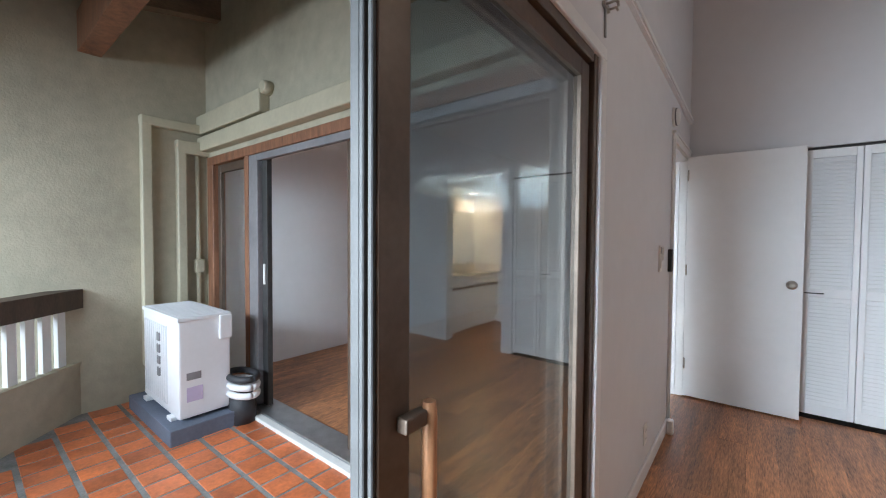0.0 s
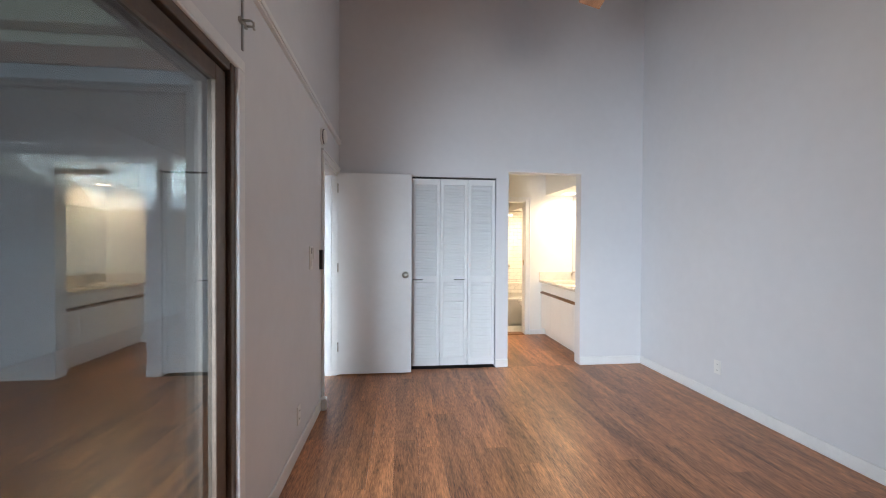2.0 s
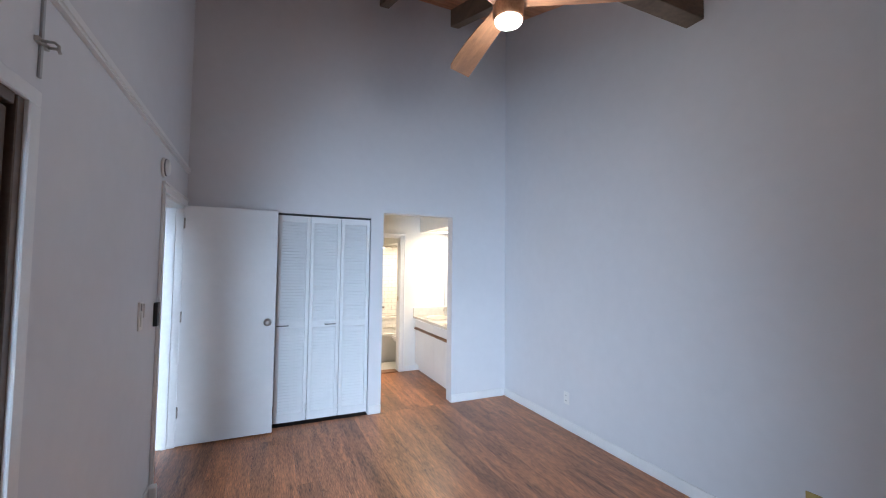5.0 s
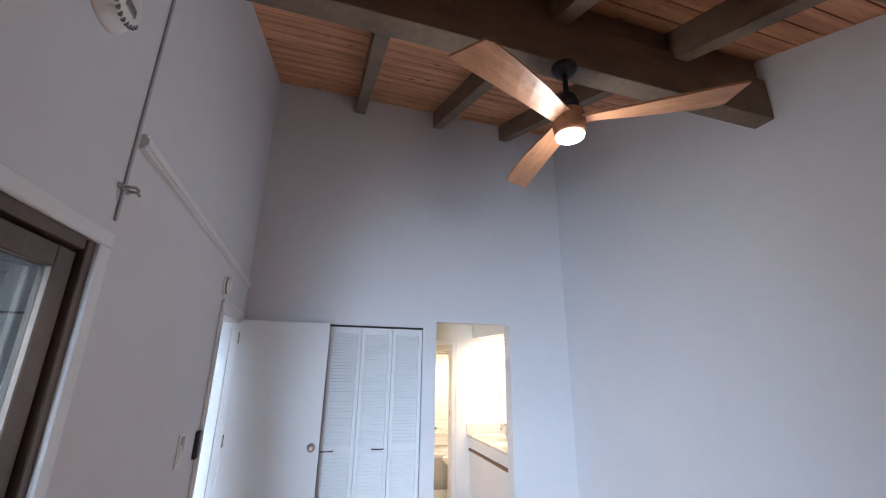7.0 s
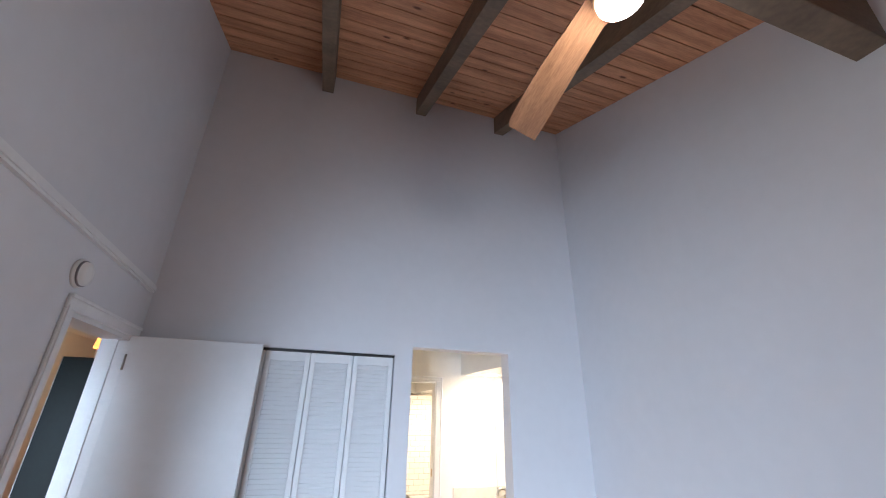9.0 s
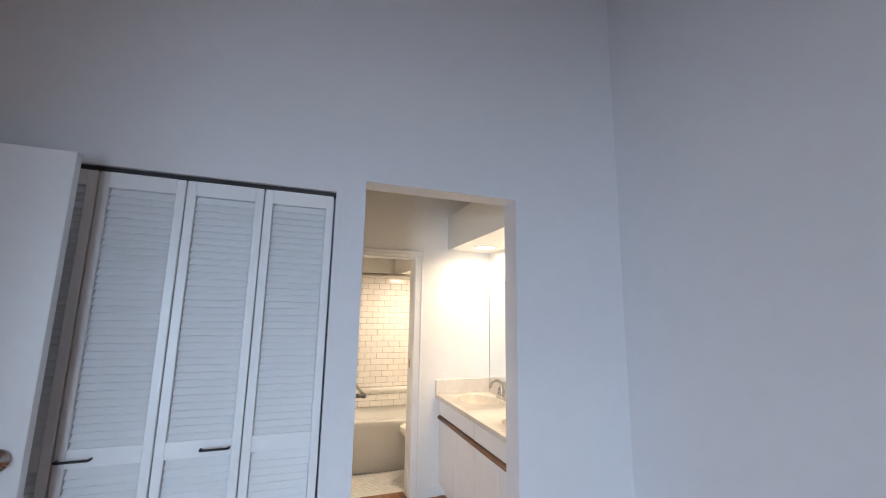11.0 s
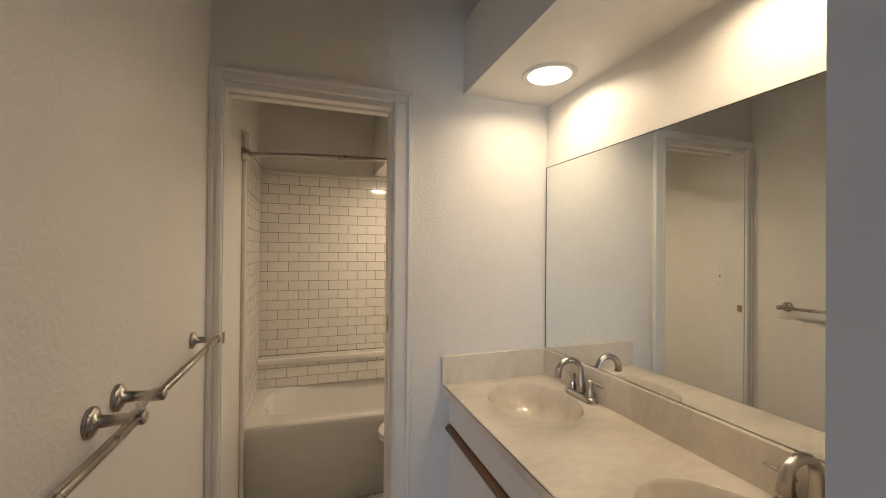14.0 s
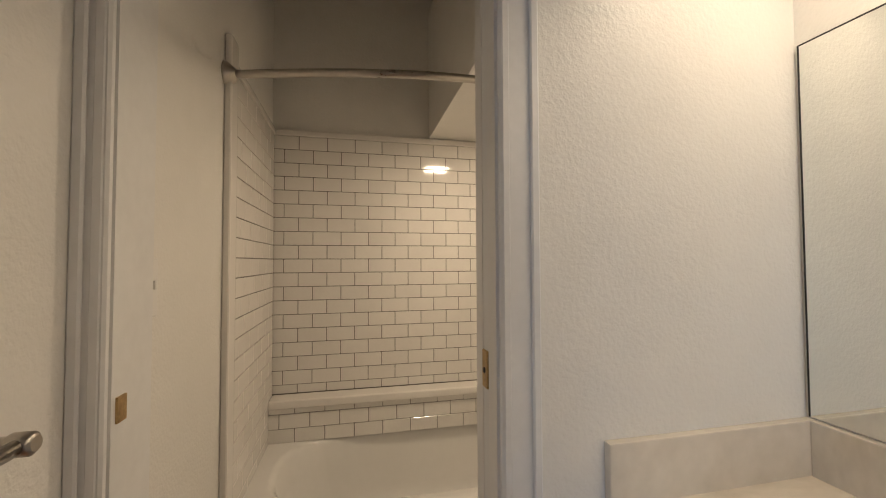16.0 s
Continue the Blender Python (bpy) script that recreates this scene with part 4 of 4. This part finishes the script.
wy, wx = YN - .04, -4.01
cover("pipe_cover", [(wx, 1.145, .30), (wx, 1.145, 2.315), (wx, wy, 2.315), (-2.92, wy, 2.40)], .038, "beige refrigerant line cover bending round the corner")
cover("pipe_cover", [(wx, 1.40, .30), (wx, 1.40, 2.12), (wx, wy, 2.16), (xo - .05, wy, 2.21)], .036, "beige line cover above the far sliding door")
wp = thing("waste_pipe", "narrow beige drain pipe with a grey coupling", "pipe")
bm = B()
tube(bm, [(-4.02, 1.535, LZ - .01), (-4.02, 1.535, 2.1)], .018, 12)
part("pipe", bm, M_pipe, wp)
part("coupling", bx(-4.05, -3.98, 1.50, 1.575, 1.02, 1.14, bevel=.01), M_pipe, wp)
ns = thing("drain_stub", "short beige pipe stub capped on the stucco", "pipe")
bm = B()
lathe(bm, (-2.86, YN, 2.45), [(0, .05), (-.06, .05), (-.07, .04)], "y", 16)
part("cap", bm, M_pipe, ns)

# ---- far outdoors ----
bm = B()
vs = [bm.verts.new(p) for p in ((-3000, -3000, -9), (3000, -3000, -9), (3000, 3000, -9), (-3000, 3000, -9))]
bm.faces.new(vs)
setting("ground", bm, M_ground, "distant green valley floor", "ground")
bm = B()
N = 90
lo, hi = [], []
for i in range(N + 1):
    a = math.pi * (1.0 + i / N)
    r = 900
    h = 110 + 70 * noise.noise((i * .13, 3.1, 0)) + 35 * noise.noise((i * .45, 9.0, 0))
    lo.append(bm.verts.new((r * math.cos(a), r * math.sin(a), -9)))
    hi.append(bm.verts.new((r * 1.25 * math.cos(a), r * 1.25 * math.sin(a), h)))
for i in range(N):
    bm.faces.new((lo[i], lo[i + 1], hi[i + 1], hi[i]))
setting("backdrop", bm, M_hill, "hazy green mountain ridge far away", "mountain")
rng = random.Random(5)
bm = B()
for i in range(160):
    a, r = math.pi * (1.05 + .9 * rng.random()), 150 + 500 * rng.random()
    x, y, s = r * math.cos(a), r * math.sin(a), 5 + 8 * rng.random()
    box(bm, x - s, x + s, y - s * .7, y + s * .7, -9, -9 + 3 + 4 * rng.random())
tagged(part("far_houses", bm, M_ceil), "small pale houses scattered over the valley", "houses", kind="stuff")

# ---- pieces: floor planks, wall tiles, hexagons, quarry tiles ----
def planks(parent, x0, x1, y0, y1, w, L, me_w, skip=None):
    rng = random.Random(11)
    cache = {}
    x = x0
    while x < x1 - .01:
        ww = min(w, x1 - x)
        y = y0 - rng.random() * L
        while y < y1:
            a, b = max(y, y0), min(y + L, y1)
            if b - a > .03:
                key = (round(ww, 3), round(b - a, 2))
                if key not in cache:
                    cache[key] = mesh_of(bx(.0005, ww - .0005, .0005, b - a - .0005, -.008, 0), "plank", M_floor)
                piece("plank", cache[key], parent, pose(x, a, 0))
            y += L
        x += w


fl = tagged(new("floor"), "reddish brown wood-look plank floor", "floor", kind="structure")
planks(fl, XL, XR, YF, YB, .152, 1.22, None)
fb = tagged(new("floor_bath"), "reddish brown plank floor of the vanity room", "floor", kind="structure")
planks(fb, TX0, 2.30, YB, BY + .02, .152, 1.22, None)
fv = tagged(new("floor_living"), "reddish brown plank floor of the living room", "floor", kind="structure")
planks(fv, -4.05, xo, YN + .14, 7.0, .152, 1.22, None)
setting("floor_living_far", bx(-4.05, xo, 7.0, 12.3, -.008, 0), M_floor, "brown plank floor at the far end", "floor")
setting("floor_hall_sill", bx(xo, XL, 3.33, 4.06, -.008, 0), M_floor, "brown floor strip in the hall doorway", "floor")

tiles_back = bpy.data.objects["wall_tile_bed_back"]
tiles_west = bpy.data.objects["wall_tile_bed_west"]
cache = {}


def tile_me(w, h, facing):
    key = (round(w, 3), round(h, 3), facing)
    if key not in cache:
        g = .0014
        b = bx(g, w - g, 0, .007, g, h - g, bevel=.0012, seg=1) if facing == "y" else bx(0, .007, g, w - g, g, h - g, bevel=.0012, seg=1)
        cache[key] = mesh_of(b, "tile", M_tile)
    return cache[key]


row = 0
z = GT - RH
while z > TZ - RH:
    off = -(RW / 2) if row % 2 else 0
    x = TX0 + .012 + off - .02
    h0 = max(z, TZ)
    while x < 2.86:
        a, b = max(x, TX0 + .012), min(x + RW, 2.86)
        if b - a > .012 and z + RH - h0 > .01:
            hb0 = max(h0, .657)
            if z + RH - hb0 > .01:
                piece("tile", tile_me(b - a, z + RH - hb0, "y"), tiles_back, pose(a, 6.966, hb0))
            ht = z + RH - .657 + .615
            hl = max(ht - RH, TZ)
            if z < .657 and ht <= .616 + RH and min(ht, .616) - hl > .01:
                piece("tile", tile_me(b - a, min(ht, .616) - hl, "y"), tiles_back, pose(a, 6.8835, hl))
        x += RW
    y = 6.335 + (RW / 2 if row % 2 else 0) - RW
    while y < 6.965:
        a, b = max(y, 6.337), min(y + RW, 6.963)
        if b - a > .012 and z + RH - h0 > .01:
            piece("tile", tile_me(b - a, z + RH - h0, "x"), tiles_west, pose(TX0 + .0075, a, h0))
        y += RW
    z -= RH
    row += 1

fx = setting("floor_tub_room", bx(TX0, 2.86, BY + .121, 6.29, -.05, -.003), M_hexgrout, "pale grout under white hexagon tiles", "floor")
hr = .0275
hb_ = B()
loft(hb_, [[(hr * .965 * math.cos(radians(60 * i + 30)), hr * .965 * math.sin(radians(60 * i + 30)), -.004) for i in range(6)],
           [(hr * .94 * math.cos(radians(60 * i + 30)), hr * .94 * math.sin(radians(60 * i + 30)), 0) for i in range(6)]])
for f in hb_.faces:
    f.smooth = False
hex_me = mesh_of(hb_, "tile", M_hex)
hx, hy = hr * math.sqrt(3), hr * 1.5
j = 0
y = BY + .15
while y < 6.275:
    x = TX0 + .03 + (hx / 2 if j % 2 else 0)
    while x < 2.25:
        piece("tile", hex_me, fx, pose(x, y, 0))
        x += hx
    y += hy
    j += 1

lf_ = bpy.data.objects["lanai_floor"]
qx, qy = .16, .205
qm = mesh_of(bx(.009, qx - .009, .014, qy - .014, -.006, 0, bevel=.0025, seg=1), "tile", M_quarry)
y = 1.56 - qy
while y > -1.05:
    x = -4.05
    while x < xo - .02:
        if x + y > -3.42:
            piece("tile", qm, lf_, pose(x, y, LZ))
        x += qx
    y -= qy
